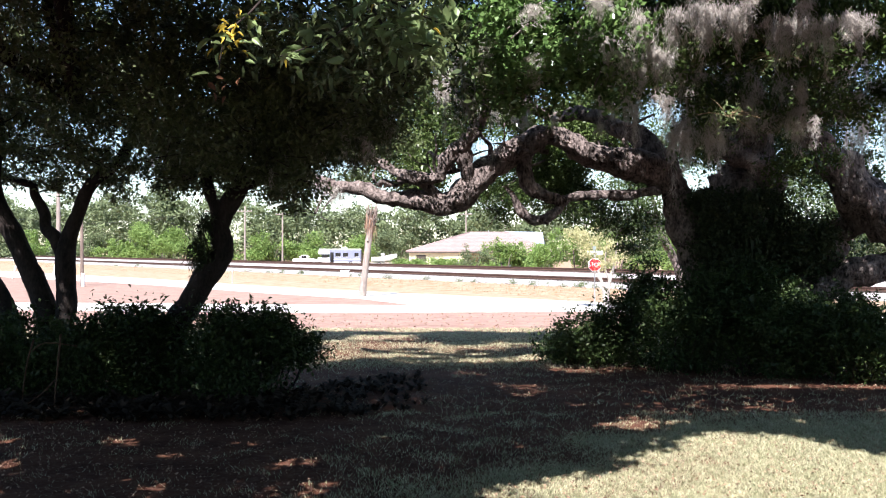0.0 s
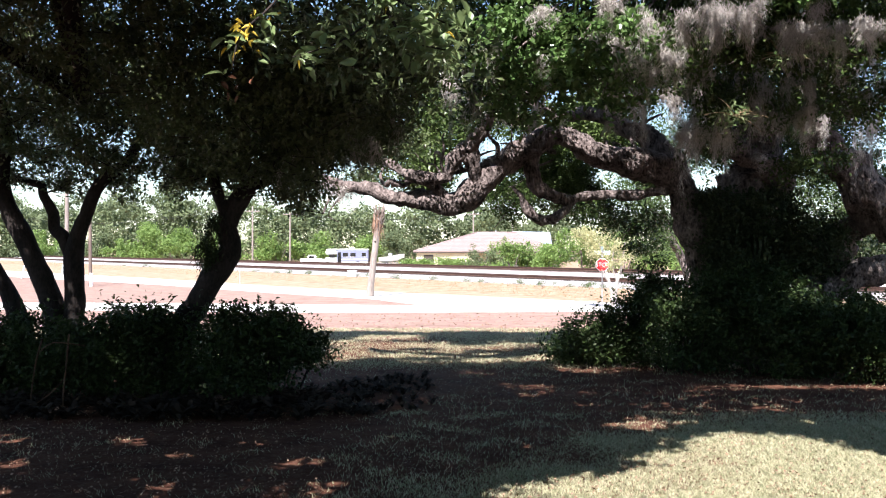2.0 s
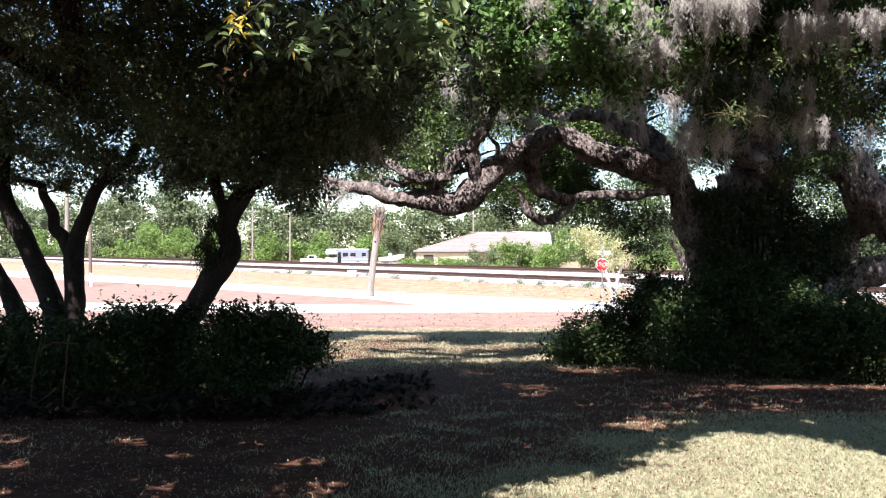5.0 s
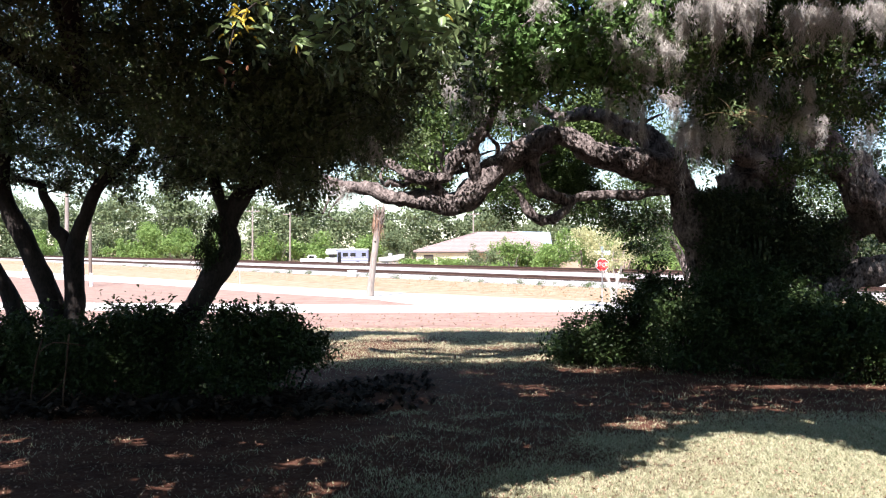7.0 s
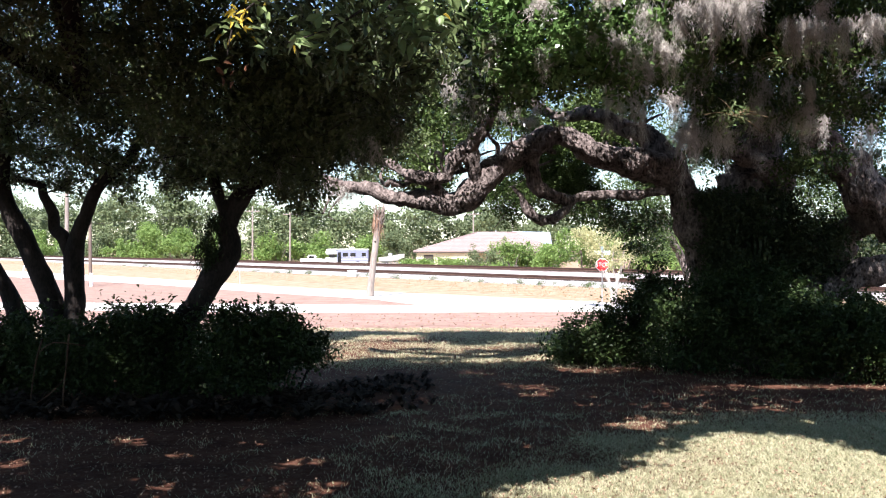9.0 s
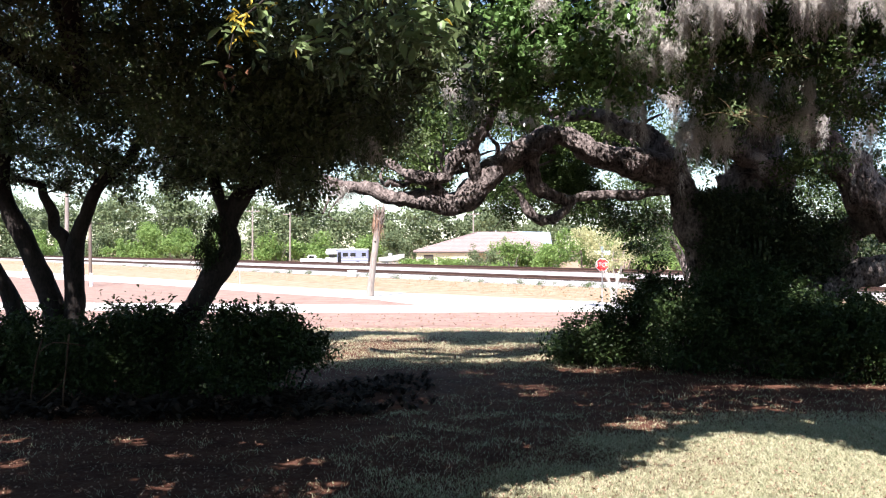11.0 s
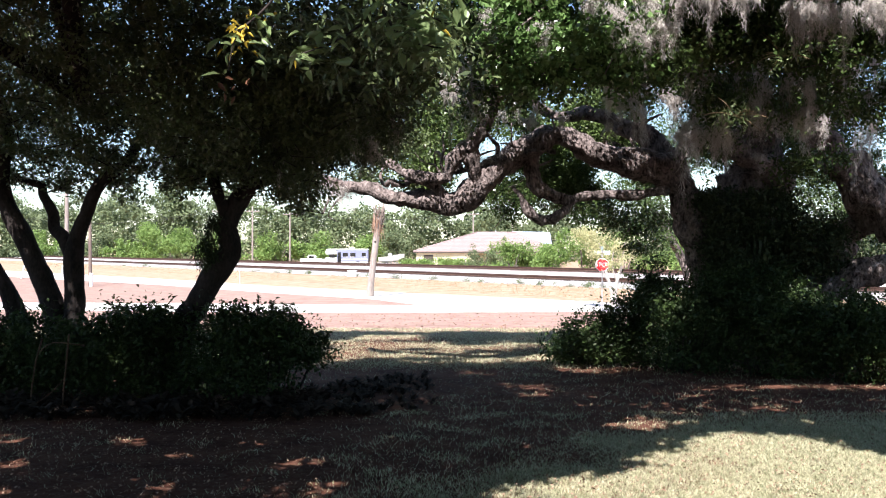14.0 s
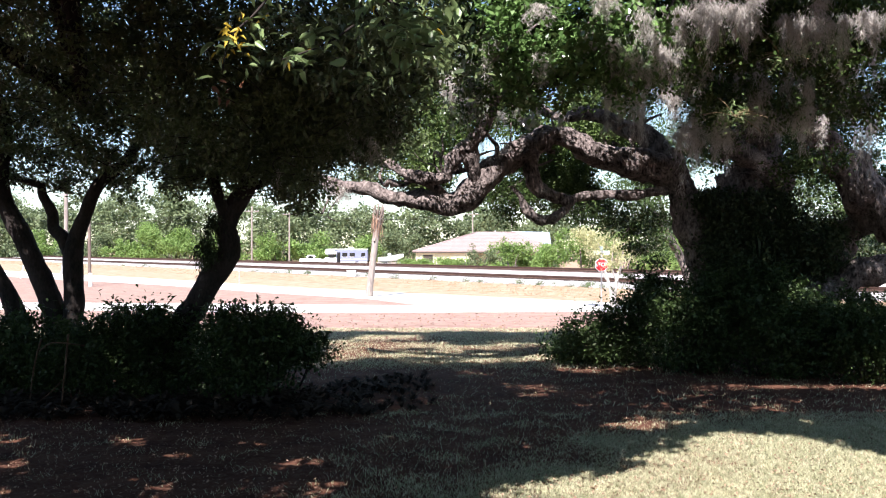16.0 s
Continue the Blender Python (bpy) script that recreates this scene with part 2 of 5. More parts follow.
def leaf_quads(rng, centres, length, width, droop=0.25, outward=None):
    """Pointed leaves, folded along the middle: corner arrays for quads_mesh."""
    n = len(centres)
    d = rng.normal(size=(n, 3))
    d[:, 2] -= droop
    if outward is not None:
        d += outward
    d = unit(d)
    s = unit(np.cross(d, rng.normal(size=(n, 3)) + np.array([0, 0, 1.2])))
    nrm = np.cross(s, d)
    le = length * rng.uniform(0.6, 1.25, (n, 1))
    wi = width * rng.uniform(0.7, 1.2, (n, 1))
    base, tip = centres - d * le * 0.5, centres + d * le * 0.5
    mid = centres - d * le * 0.06
    out = np.empty((n, 4, 3))
    out[:, 0], out[:, 1], out[:, 2], out[:, 3] = base, mid + s * wi * 0.5 + nrm * wi * 0.18, tip, mid - s * wi * 0.5 + nrm * wi * 0.18
    return out.reshape(-1, 3)


def clumps(rng, blobs, per_clump, spread, keep=None, wobble=0.0):
    """Leaf places: blobs are (centre, radii, number of clumps); each clump is a loose bunch. keep(x, y, z) -> which clumps stay."""
    sets = []
    for c, r, k in blobs:
        d = unit(rng.normal(size=(k, 3))) * rng.uniform(0, 1, (k, 1)) ** 0.42
        sets.append(np.array(c) + d * np.array(r))
    cen = np.concatenate(sets)
    if keep is not None:
        cen = cen[keep(cen[:, 0], cen[:, 1], cen[:, 2])]
    size = rng.uniform(0.5, 1.4, (len(cen), 1, 1))
    pts = cen[:, None, :] + rng.normal(size=(len(cen), per_clump, 3)) * spread * size * np.array([1, 1, 0.75])
    pts = pts.reshape(-1, 3)
    if keep is not None:
        p = pts + rng.normal(size=pts.shape) * np.array([0.13, 0.16, 0])
        pts = pts[keep(p[:, 0], p[:, 1], p[:, 2])]
    return pts, cen


def boughs(rng, count, xs, ys, zs, bunches):
    """Small hanging boughs along the underside of a crown."""
    return [((rng.uniform(*xs), rng.uniform(*ys), rng.uniform(*zs)), (rng.uniform(0.25, 0.6), 0.4, rng.uniform(0.12, 0.35)), bunches) for _ in range(count)]


def inside(poly, x, y):
    """Which points lie inside a plan polygon."""
    res = np.zeros(np.shape(x), bool)
    for (x0, y0), (x1, y1) in zip(poly, poly[1:] + poly[:1]):
        cross = ((y0 > y) != (y1 > y)) & (x < (x1 - x0) * (y - y0) / (y1 - y0 + 1e-9) + x0)
        res ^= cross
    return res


# open gaps between the crowns, as the patches of sun they leave on the lawn
SUN_GAPS = [
    [(0.55, 11.51), (1.55, 13.2), (2.45, 13.5), (2.9, 14.3), (3.45, 14.75), (3.60, 15.7), (4.5, 16.5), (5.5, 16.2), (6.2, 15.6), (6.05, 14.9), (7.5, 14.4), (5.99, 11.51)],
    [(2.53, 16.72), (3.34, 18.03), (4.42, 17.43), (3.91, 16.56)],
    [(-3.12, 27.0), (-0.34, 26.1), (3.22, 26.8), (3.47, 28.25), (0.26, 28.87), (-3.32, 27.95)],
    [(-3.78, 31.07), (-0.41, 29.85), (3.36, 30.19), (3.56, 32.02), (-0.44, 32.02), (-3.99, 32.81)],
]


def shading(x, y, z):
    """Crown places whose shade falls on the shaded part of the lawn."""
    gx, gy = x + SHIFT_X * z, y + SHIFT_Y * z
    # ragged leafy edges to every gap
    sx = gx + 0.16 * np.sin(gy * 7.1 + 2.0 * np.sin(gx * 3.3)) + 0.08 * np.sin(gy * 17.0 + gx * 5)
    sy = gy + 0.20 * np.sin(gx * 6.3 + 2.0 * np.sin(gy * 2.9)) + 0.10 * np.sin(gx * 15.0 + gy * 4)
    ok = sy < 36.3 + 0.3 * np.sin(sx * 1.7)
    ok &= ~((z > 8.5) & (sy > 32.8) & (sy < 35.0) & (sx > -3) & (sx < 7))
    lit = (np.sin(sx * 2.3 + 1.0) + np.sin(sy * 3.1 + sx)) > -1.0
    lit |= gy > 21.2
    ok &= ~((((z > 7.7) & (y < 19)) | ((z > 5.8) & (y < 15.3))) & (sx > 1.3) & (sy > np.where(sx < 5.4, 20.35, 21.25)) & (sy < 22.25) & lit)
    for g in SUN_GAPS:
        ok &= ~(inside(g, sx, sy) & ((z > 6.2) | (y < 20)))
    ok &= ~(((z > 7.4) | ((z > 5.0) & (sx < 0.6) & (y < 25))) & (sx > -3.4) & (sx < 6.5) & (sy > 27.8) & (sy < 30.6) & ((sx < 0.5) | (np.sin(sx * 3.1 + 2 * np.sin(sx)) > -0.5)))
    # mottled light on the low twig
    ok &= ~((sx > -2.0) & (sx < 2.4) & (sy > 9.9) & (sy < 11.3) & (np.sin(sx * 5.1 + 1.4) + np.sin(sy * 6.3 + 2 * sx) > -0.7))
    # chinks that let flecks of sun on to the hanging face of the crown
    h = np.sin(sx * 2.1 + 1.7 * np.sin(sy * 1.3)) + np.sin(sy * 2.6 + 1.1 * np.sin(sx * 1.9))
    ok &= ~((z > 7.4) & (y < 17) & (sx < -1.2) & (sy > 22.4) & (sy < 25.6) & (h > 1.15))
    fleck = np.sin(sx * 3.1 + 1.9 * np.sin(sy * 1.5)) + np.sin(sy * 4.1 + 1.3 * np.sin(sx * 1.9))
    ok &= ~((z > 6) & (y < 14) & (sx < 1.5) & (sy > 11.5) & (sy < 16.5) & (fleck > 1.3))
    ok &= ~((z > 6) & (y < 16) & (sx > 2) & (sy > 17.2) & (sy < 20.2) & (fleck > 1.6))
    ok &= ~((z > 7.4) & (y < 18) & (sx > -1.2) & (sx < 1.5) & (sy > 22.0) & (sy < 25.0) & (h > 0.95))
    ok &= ~((z > 7.6) & (sx > 3) & (sy > 22.7) & (sy < 26.8) & (h > 1.0))
    return ok


# ------------------------------------------------------------- ground, roads, railway
def ground():
    bm = bmesh.new()
    xs = [-2500, -600, -200, -80] + list(range(-40, 41, 2)) + [80, 200, 600, 2500]
    ys = [-600, -120, -40] + list(range(-10, 61, 2)) + [80, 120, 200, 400, 900, 3000]
    grid = [[bm.verts.new((x, y, 0.05 * noise.noise(Vector((x * 0.25, y * 0.25, 0))) - 0.03 if abs(x) < 40 and -10 < y < 45 else -0.03)) for x in xs] for y in ys]
    for j in range(len(ys) - 1):
        for i in range(len(xs) - 1):
            bm.faces.new((grid[j][i], grid[j][i + 1], grid[j + 1][i + 1], grid[j + 1][i])).smooth = True
    me = bpy.data.meshes.new("ground")
    bm.to_mesh(me)
    tagged(part("ground", me, GROUND), "sandy brown ground, dry patchy lawn under trees coloured darker for their shade", "ground", kind="structure")


def road():
    edge = [(-300, 415), (-62, 139), (-28.5, 99.7), (-13.4, 79.5), (-3.2, 68.3), (8.8, 56), (20, 46), (60, 20), (60, 8), (20, 36), (10.5, 46.8), (7.5, 48.0), (-6.3, 47.2), (-25, 50.2), (-120, 66),
            (-120, 72.5), (-23, 55.6), (-3, 52.9), (-0.7, 52.6), (-4.5, 60.3), (-11.7, 68.3), (-24, 83.9), (-49.5, 111), (-300, 398)]
    bm = bmesh.new()
    top = [bm.verts.new((x, y, 0.02)) for x, y in edge]
    low = [bm.verts.new((x, y, -0.08)) for x, y in edge]
    n = len(edge)
    bm.faces.new(list(reversed(top)))
    for i in range(n):
        bm.faces.new((top[i], top[(i + 1) % n], low[(i + 1) % n], low[i]))
    bmesh.ops.recalc_face_normals(bm, faces=bm.faces)
    bmesh.ops.triangulate(bm, faces=bm.faces)
    me = bpy.data.meshes.new("road")
    bm.to_mesh(me)
    tagged(part("road", me, CONCRETE), "pale sun-bleached road with a side road joining", "road", kind="structure")


RAIL_AT = Matrix(((-0.564, 0.826, 0, 11.2), (0.826, 0.564, 0, 71.5), (0, 0, 1, 0), (0, 0, 0, 1)))


def strip(name, profile, s0, s1, material, step=4.0, uneven=0.0):
    g = Geo()
    count = int((s1 - s0) / step)
    for i in range(count + 1):
        s = s0 + i * step
        for y, z in profile:
            g.v.append((s, y + uneven * noise.noise(Vector((s * 0.6, y, 3))), z + uneven * 0.3 * noise.noise(Vector((s * 0.9, y, 9)))))
    k = len(profile)
    for i in range(count):
        for j in range(k - 1):
            a = i * k + j
            g.f.append((a, a + k, a + k + 1, a + 1))
    return g.mesh(name, False)


def railway():
    bank = part("embankment", strip("embankment", [(-9, -0.05), (-0.8, 0.28), (0.3, 0.33), (0.3, 0.2)], -150, 500, GROUND), GROUND)
    bank.matrix_world = RAIL_AT
    tagged(bank, "low embankment of dry orange grass beside the railway", "embankment", kind="structure")
    for tag, prof, material, cy, top in (
            ("near", [(-1.3, 0.22), (-0.5, 0.36), (1.0, 0.58), (4.1, 0.60), (4.5, 0.70), (5.9, 1.07), (6.1, 0.8)], BALLAST, 2.5, 0.60),
            ("far", [(5.6, 0.6), (5.8, 1.0), (6.2, 1.12), (9.8, 1.12), (11.5, 0.4), (13, -0.05)], BALLAST_DARK, 7.9, 1.12)):
        track = thing("railway_track", RAIL_AT, "rusty rails on pale stone ballast beside the road" if tag == "near" else
                      "rusty rails on dark raised ballast behind a nearer track", "railway track", "railway tracks")
        part("ballast_bed", strip("ballast_bed", prof, -150, 500, material, 1.0 if tag == "near" else 2.0, 0.12), material, track)
        for side in (-0.75, 0.75):
            y = cy + side
            pr = [(y - 0.075, top + 0.05), (y - 0.075, top + 0.075), (y - 0.012, top + 0.10), (y - 0.012, top + 0.19), (y - 0.037, top + 0.20), (y - 0.037, top + 0.24),
                  (y + 0.037, top + 0.24), (y + 0.037, top + 0.20), (y + 0.012, top + 0.19), (y + 0.012, top + 0.10), (y + 0.075, top + 0.075), (y + 0.075, top + 0.05)]
            part("rail", strip("rail", pr, -150, 500, RUST, 10.0), RUST, track)
        g = Geo()
        for i in range(640):
            s = -120 + i * 0.55 + random.uniform(-0.05, 0.05)
            g.box(s, cy - 1.3 + random.uniform(-0.05, 0.05), top - 0.1, s + 0.23, cy + 1.3, top + 0.055 + random.uniform(-0.015, 0.01))
        tagged(part("timber_tie", g.mesh("timber_tie", False), TIE, track), "weathered dark timber ties", kind="stuff")


def ballast_stones():
    """Loose stones that spill from the near bed, and dry tufts on the verge."""
    rng = np.random.default_rng(17)
    n = 2600
    s = rng.uniform(0, 1, n) ** 1.5 * 150 - 12
    y = rng.normal(-0.2, 0.55, n)
    z = 0.30 + 0.16 * np.clip((y + 1.0) / 2, 0, 1)
    c = np.stack([s, y, z], 1)
    r = rng.uniform(0.05, 0.14, (n, 1, 1))
    d = np.array([(1, 0, 0), (0, 1, 0), (0, 0, 1), (-1, 0, 0), (0, -1, 0), (0, 0, -1)]) * 1.0
    v = c[:, None, :] + d[None] * r * rng.uniform(0.6, 1.3, (n, 6, 1)) + rng.normal(size=(n, 6, 3)) * r * 0.2
    tri = v[:, [0, 1, 2, 1, 3, 2, 3, 4, 2, 4, 0, 2, 1, 0, 5, 3, 1, 5, 4, 3, 5, 0, 4, 5]]
    ob = part("ballast_stone", quads_mesh("ballast_stone", tri.reshape(-1, 3), 3), BALLAST)
    ob.matrix_world = RAIL_AT
    tagged(ob, "pale loose ballast stones spilled beside the track", "stones", kind="stuff")
    sets = []
    for m, lo, hi in ((14000, -8.6, -0.9), (5000, -8, -1)):
        s, y = rng.uniform(0, 1, m) ** 1.6 * 210 - 14, rng.uniform(lo, hi, m)
        b = np.stack([s, y, -0.05 + 0.33 * (y + 9) / 8.2], 1)
        side = unit(rng.normal(size=(m, 3)) * np.array([1, 1, 0])) * rng.uniform(0.015, 0.04, (m, 1))
        tip = b + rng.normal(size=(m, 3)) * np.array([0.08, 0.08, 0.02]) + np.array([0, 0, 1]) * rng.uniform(0.02, 0.08, (m, 1))
        sets.append(np.stack([b - side, b + side, tip], 1).reshape(-1, 3))
    ob = part("verge_grass", quads_mesh("verge_grass", np.concatenate(sets), 3), VERGE_STRAW)
    ob.matrix_world = RAIL_AT
    tagged(ob, "dry straw-coloured grass on the railway verge", "grass", kind="stuff")


ground()
road()
ballast_stones()
railway()

# ------------------------------------------------------------- trees
def limbs(parent, paths, material, rough=0.16, sides=12, name="limb", first="trunk"):
    for i, (pts, rad) in enumerate(paths):
        g = Geo().tube(pts, rad, sides, rough, seed=i * 3.7, steps=6)
        part(first if i == 0 else name, g.mesh("limb"), material, parent)


def twigs(rng, centres, count, length, r):
    """Thin twigs that run through the leaf bunches."""
    g = Geo()
    pick = rng.choice(len(centres), min(count, len(centres)), replace=False)
    for c in centres[pick]:
        d = Vector(rng.normal(size=3) * np.array([1, 1, 0.5])).normalized() * length * rng.uniform(0.5, 1.2)
        p = Vector(c)
        b = Vector(rng.normal(size=3)) * length * 0.12
        g.tube([p - d, p + b, p + d], [r, r * 0.7, r * 0.25], 4, steps=2)
    return g.mesh("twigs")


def left_trees():
    rng = np.random.default_rng(3)
    a = thing("shade_tree", (-8.4, 22, 0), "dark many-stemmed tree with dense crown and leaning stems", "tree", "shade trees by the planted bed")
    a.matrix_world = Matrix()
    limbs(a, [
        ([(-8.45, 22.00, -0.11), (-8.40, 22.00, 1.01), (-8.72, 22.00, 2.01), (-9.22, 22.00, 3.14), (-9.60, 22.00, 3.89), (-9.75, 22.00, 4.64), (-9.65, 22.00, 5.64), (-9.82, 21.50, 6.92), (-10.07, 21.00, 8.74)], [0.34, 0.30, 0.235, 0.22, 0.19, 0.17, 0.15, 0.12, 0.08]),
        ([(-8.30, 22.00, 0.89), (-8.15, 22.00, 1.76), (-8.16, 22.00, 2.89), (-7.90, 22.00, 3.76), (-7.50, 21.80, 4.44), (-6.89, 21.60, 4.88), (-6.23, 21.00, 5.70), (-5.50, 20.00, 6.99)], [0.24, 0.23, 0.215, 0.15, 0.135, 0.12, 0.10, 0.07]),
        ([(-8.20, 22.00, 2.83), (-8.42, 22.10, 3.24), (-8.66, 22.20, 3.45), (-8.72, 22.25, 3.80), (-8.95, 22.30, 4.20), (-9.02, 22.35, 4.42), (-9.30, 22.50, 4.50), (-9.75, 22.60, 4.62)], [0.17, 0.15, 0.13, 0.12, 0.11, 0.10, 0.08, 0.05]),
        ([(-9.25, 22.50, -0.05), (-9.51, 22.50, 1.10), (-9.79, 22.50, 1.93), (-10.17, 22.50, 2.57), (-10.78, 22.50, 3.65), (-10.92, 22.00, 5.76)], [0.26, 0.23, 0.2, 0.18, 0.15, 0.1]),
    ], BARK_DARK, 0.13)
    b = thing("shade_tree", Matrix(), "crooked dark tree with thick bent trunk above a shrub", "tree", "shade trees by the planted bed")
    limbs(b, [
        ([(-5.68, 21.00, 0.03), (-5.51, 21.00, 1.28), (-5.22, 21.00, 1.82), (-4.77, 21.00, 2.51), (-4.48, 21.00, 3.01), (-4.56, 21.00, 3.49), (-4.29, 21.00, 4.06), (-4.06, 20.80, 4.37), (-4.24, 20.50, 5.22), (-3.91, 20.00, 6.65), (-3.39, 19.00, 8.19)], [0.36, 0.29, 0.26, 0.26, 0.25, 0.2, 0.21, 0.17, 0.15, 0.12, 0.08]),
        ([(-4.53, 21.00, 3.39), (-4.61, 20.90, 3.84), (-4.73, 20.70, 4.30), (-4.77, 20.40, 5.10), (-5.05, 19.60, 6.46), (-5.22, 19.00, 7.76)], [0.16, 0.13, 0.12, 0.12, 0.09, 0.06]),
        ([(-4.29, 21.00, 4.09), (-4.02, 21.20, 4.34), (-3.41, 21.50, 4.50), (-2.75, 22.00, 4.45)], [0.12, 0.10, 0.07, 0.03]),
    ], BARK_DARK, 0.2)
    # crowns: dark boughs hanging low over the lawn, with chinks between them
    pts, cen = clumps(rng, [
        ((-7.75, 20.00, 7.00), (2.1, 2.6, 1.45), 220), ((-9.60, 21.00, 7.10), (1.5, 2.0, 1.3), 110), ((-9.2, 22.00, 6.0), (1.2, 1.0, 0.6), 60), ((-10.54, 22.00, 5.40), (1.4, 1.5, 1.1), 46), ((-9.20, 23.00, 5.25), (1.6, 1.2, 0.6), 34),
        ((-6.52, 20.00, 5.75), (1.3, 2.0, 1.25), 170), ((-6.02, 17.00, 7.06), (2.6, 3.0, 1.3), 200)], 52, 0.2, shading)
    fringe, c2 = clumps(rng, boughs(rng, 48, (-11.5, -5.2), (20.0, 23.5), (4.35, 5.2), 5), 34, 0.13)
    part("crown", quads_mesh("crown", leaf_quads(rng, np.concatenate([pts, fringe]), 0.115, 0.055)), LEAF_DARK, a)
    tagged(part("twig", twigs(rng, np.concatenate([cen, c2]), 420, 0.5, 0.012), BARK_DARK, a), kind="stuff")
    pts, cen = clumps(rng, [
        ((-3.93, 18.00, 6.15), (1.9, 2.6, 1.65), 400), ((-3.00, 20.00, 5.62), (1.3, 2.0, 1.25), 240), ((-1.98, 18.00, 6.28), (1.6, 2.4, 1.4), 270), ((-4.82, 20.00, 5.11), (1.0, 1.2, 0.5), 60),
        ((-3.13, 22.60, 5.39), (0.8, 0.6, 0.45), 50), ((-1.75, 23.00, 5.43), (0.75, 0.5, 0.42), 46), ((-0.92, 23.40, 5.54), (0.6, 0.5, 0.38), 28), ((-1.97, 25.90, 4.81), (0.7, 0.3, 0.22), 20),
        ((-0.81, 17.00, 6.68), (1.0, 2.0, 1.2), 130), ((-1.12, 21.00, 5.99), (0.5, 1.2, 0.9), 54),
        ((-2.0, 21.0, 5.75), (0.75, 0.8, 0.7), 74), ((-1.35, 21.0, 5.9), (0.45, 0.7, 0.6), 40), ((-2.5, 21.5, 5.15), (0.5, 0.6, 0.5), 34), ((-1.7, 21.5, 5.0), (0.25, 0.4, 0.35), 10)], 54, 0.21, shading)
    fringe, c2 = clumps(rng, boughs(rng, 40, (-5.6, -2.8), (19.0, 22.0), (4.25, 4.95), 5) + boughs(rng, 16, (-3.6, -2.7), (21.5, 23.5), (3.9, 4.8), 4), 34, 0.13)
    part("crown", quads_mesh("crown", leaf_quads(rng, np.concatenate([pts, fringe]), 0.115, 0.055)), LEAF_DARK, b)
    tagged(part("twig", twigs(rng, np.concatenate([cen, c2]), 460, 0.5, 0.012), BARK_DARK, b), kind="stuff")
    pts, cen = clumps(rng, [((-4.92, 20.80, 2.90), (0.20, 0.22, 0.36), 34), ((-4.84, 20.80, 3.46), (0.15, 0.15, 0.26), 16)], 40, 0.09)
    tagged(part("fern", quads_mesh("fern", leaf_quads(rng, pts, 0.13, 0.025, droop=1.0)), FERN, b, "shaggy fern clump on the trunk"), kind="stuff")
    # high crown over the lawn towards the camera, added out of view for shade
    blobs = []
    for i in range(275):
        x, y = rng.uniform(-19, 11), rng.uniform(-3, 16)
        z = max(6.6, 4.0 + 0.27 * y) + rng.uniform(0.3, 2.4)
        blobs.append(((x, y, z), (2.2, 2.2, 0.6), 60))
    blobs += [((-8.5, 8.5, 8.0), (2.5, 2.0, 0.6), 90), ((-6.0, 7.5, 8.0), (2.2, 2.0, 0.6), 80), ((-10.5, 9.0, 8.0), (2.4, 2.2, 0.6), 90), ((-9.0, 6.0, 8.0), (2.6, 1.6, 0.6), 80)]
    blobs += [((rng.uniform(-6, 0.2), rng.uniform(6.2, 11.8), rng.uniform(7.8, 9.2)), (1.6, 1.6, 0.5), 50) for _ in range(26)]
    pts, cen = clumps(rng, blobs, 10, 0.34, shading)
    part("crown", quads_mesh("crown", leaf_quads(rng, pts, 0.36, 0.22)), LEAF_DARK, a)
    # and an unseen top added to the crooked tree, which shades the far lawn
    blobs = []
    for i in range(170):
        x, y = rng.uniform(-13, 6), rng.uniform(13, 28.5)
        blobs.append(((x, y, max(8.6, 4.4 + 0.27 * y) + rng.uniform(0, 1.8)), (2.2, 2.2, 0.6), 60))
    pts, cen = clumps(rng, blobs, 9, 0.3, shading)
    part("crown", quads_mesh("crown", leaf_quads(rng, pts, 0.30, 0.16)), LEAF_DARK, b)
    # limbs that reach into the added overhead crown
    for x, y in ((-5, 12), (-10, 8), (-3, 6.5)):
        g = Geo().tube([(-7.2, 20, 6), (x * 0.6 - 3, y * 0.5 + 9, 7.6), (x, y, 8.2), (x + 2.5, y - 4, 8.6)], [0.16, 0.14, 0.1, 0.05], 8, 0.15, x)
        part("limb", g.mesh("limb"), BARK_DARK, a)
    return a, b


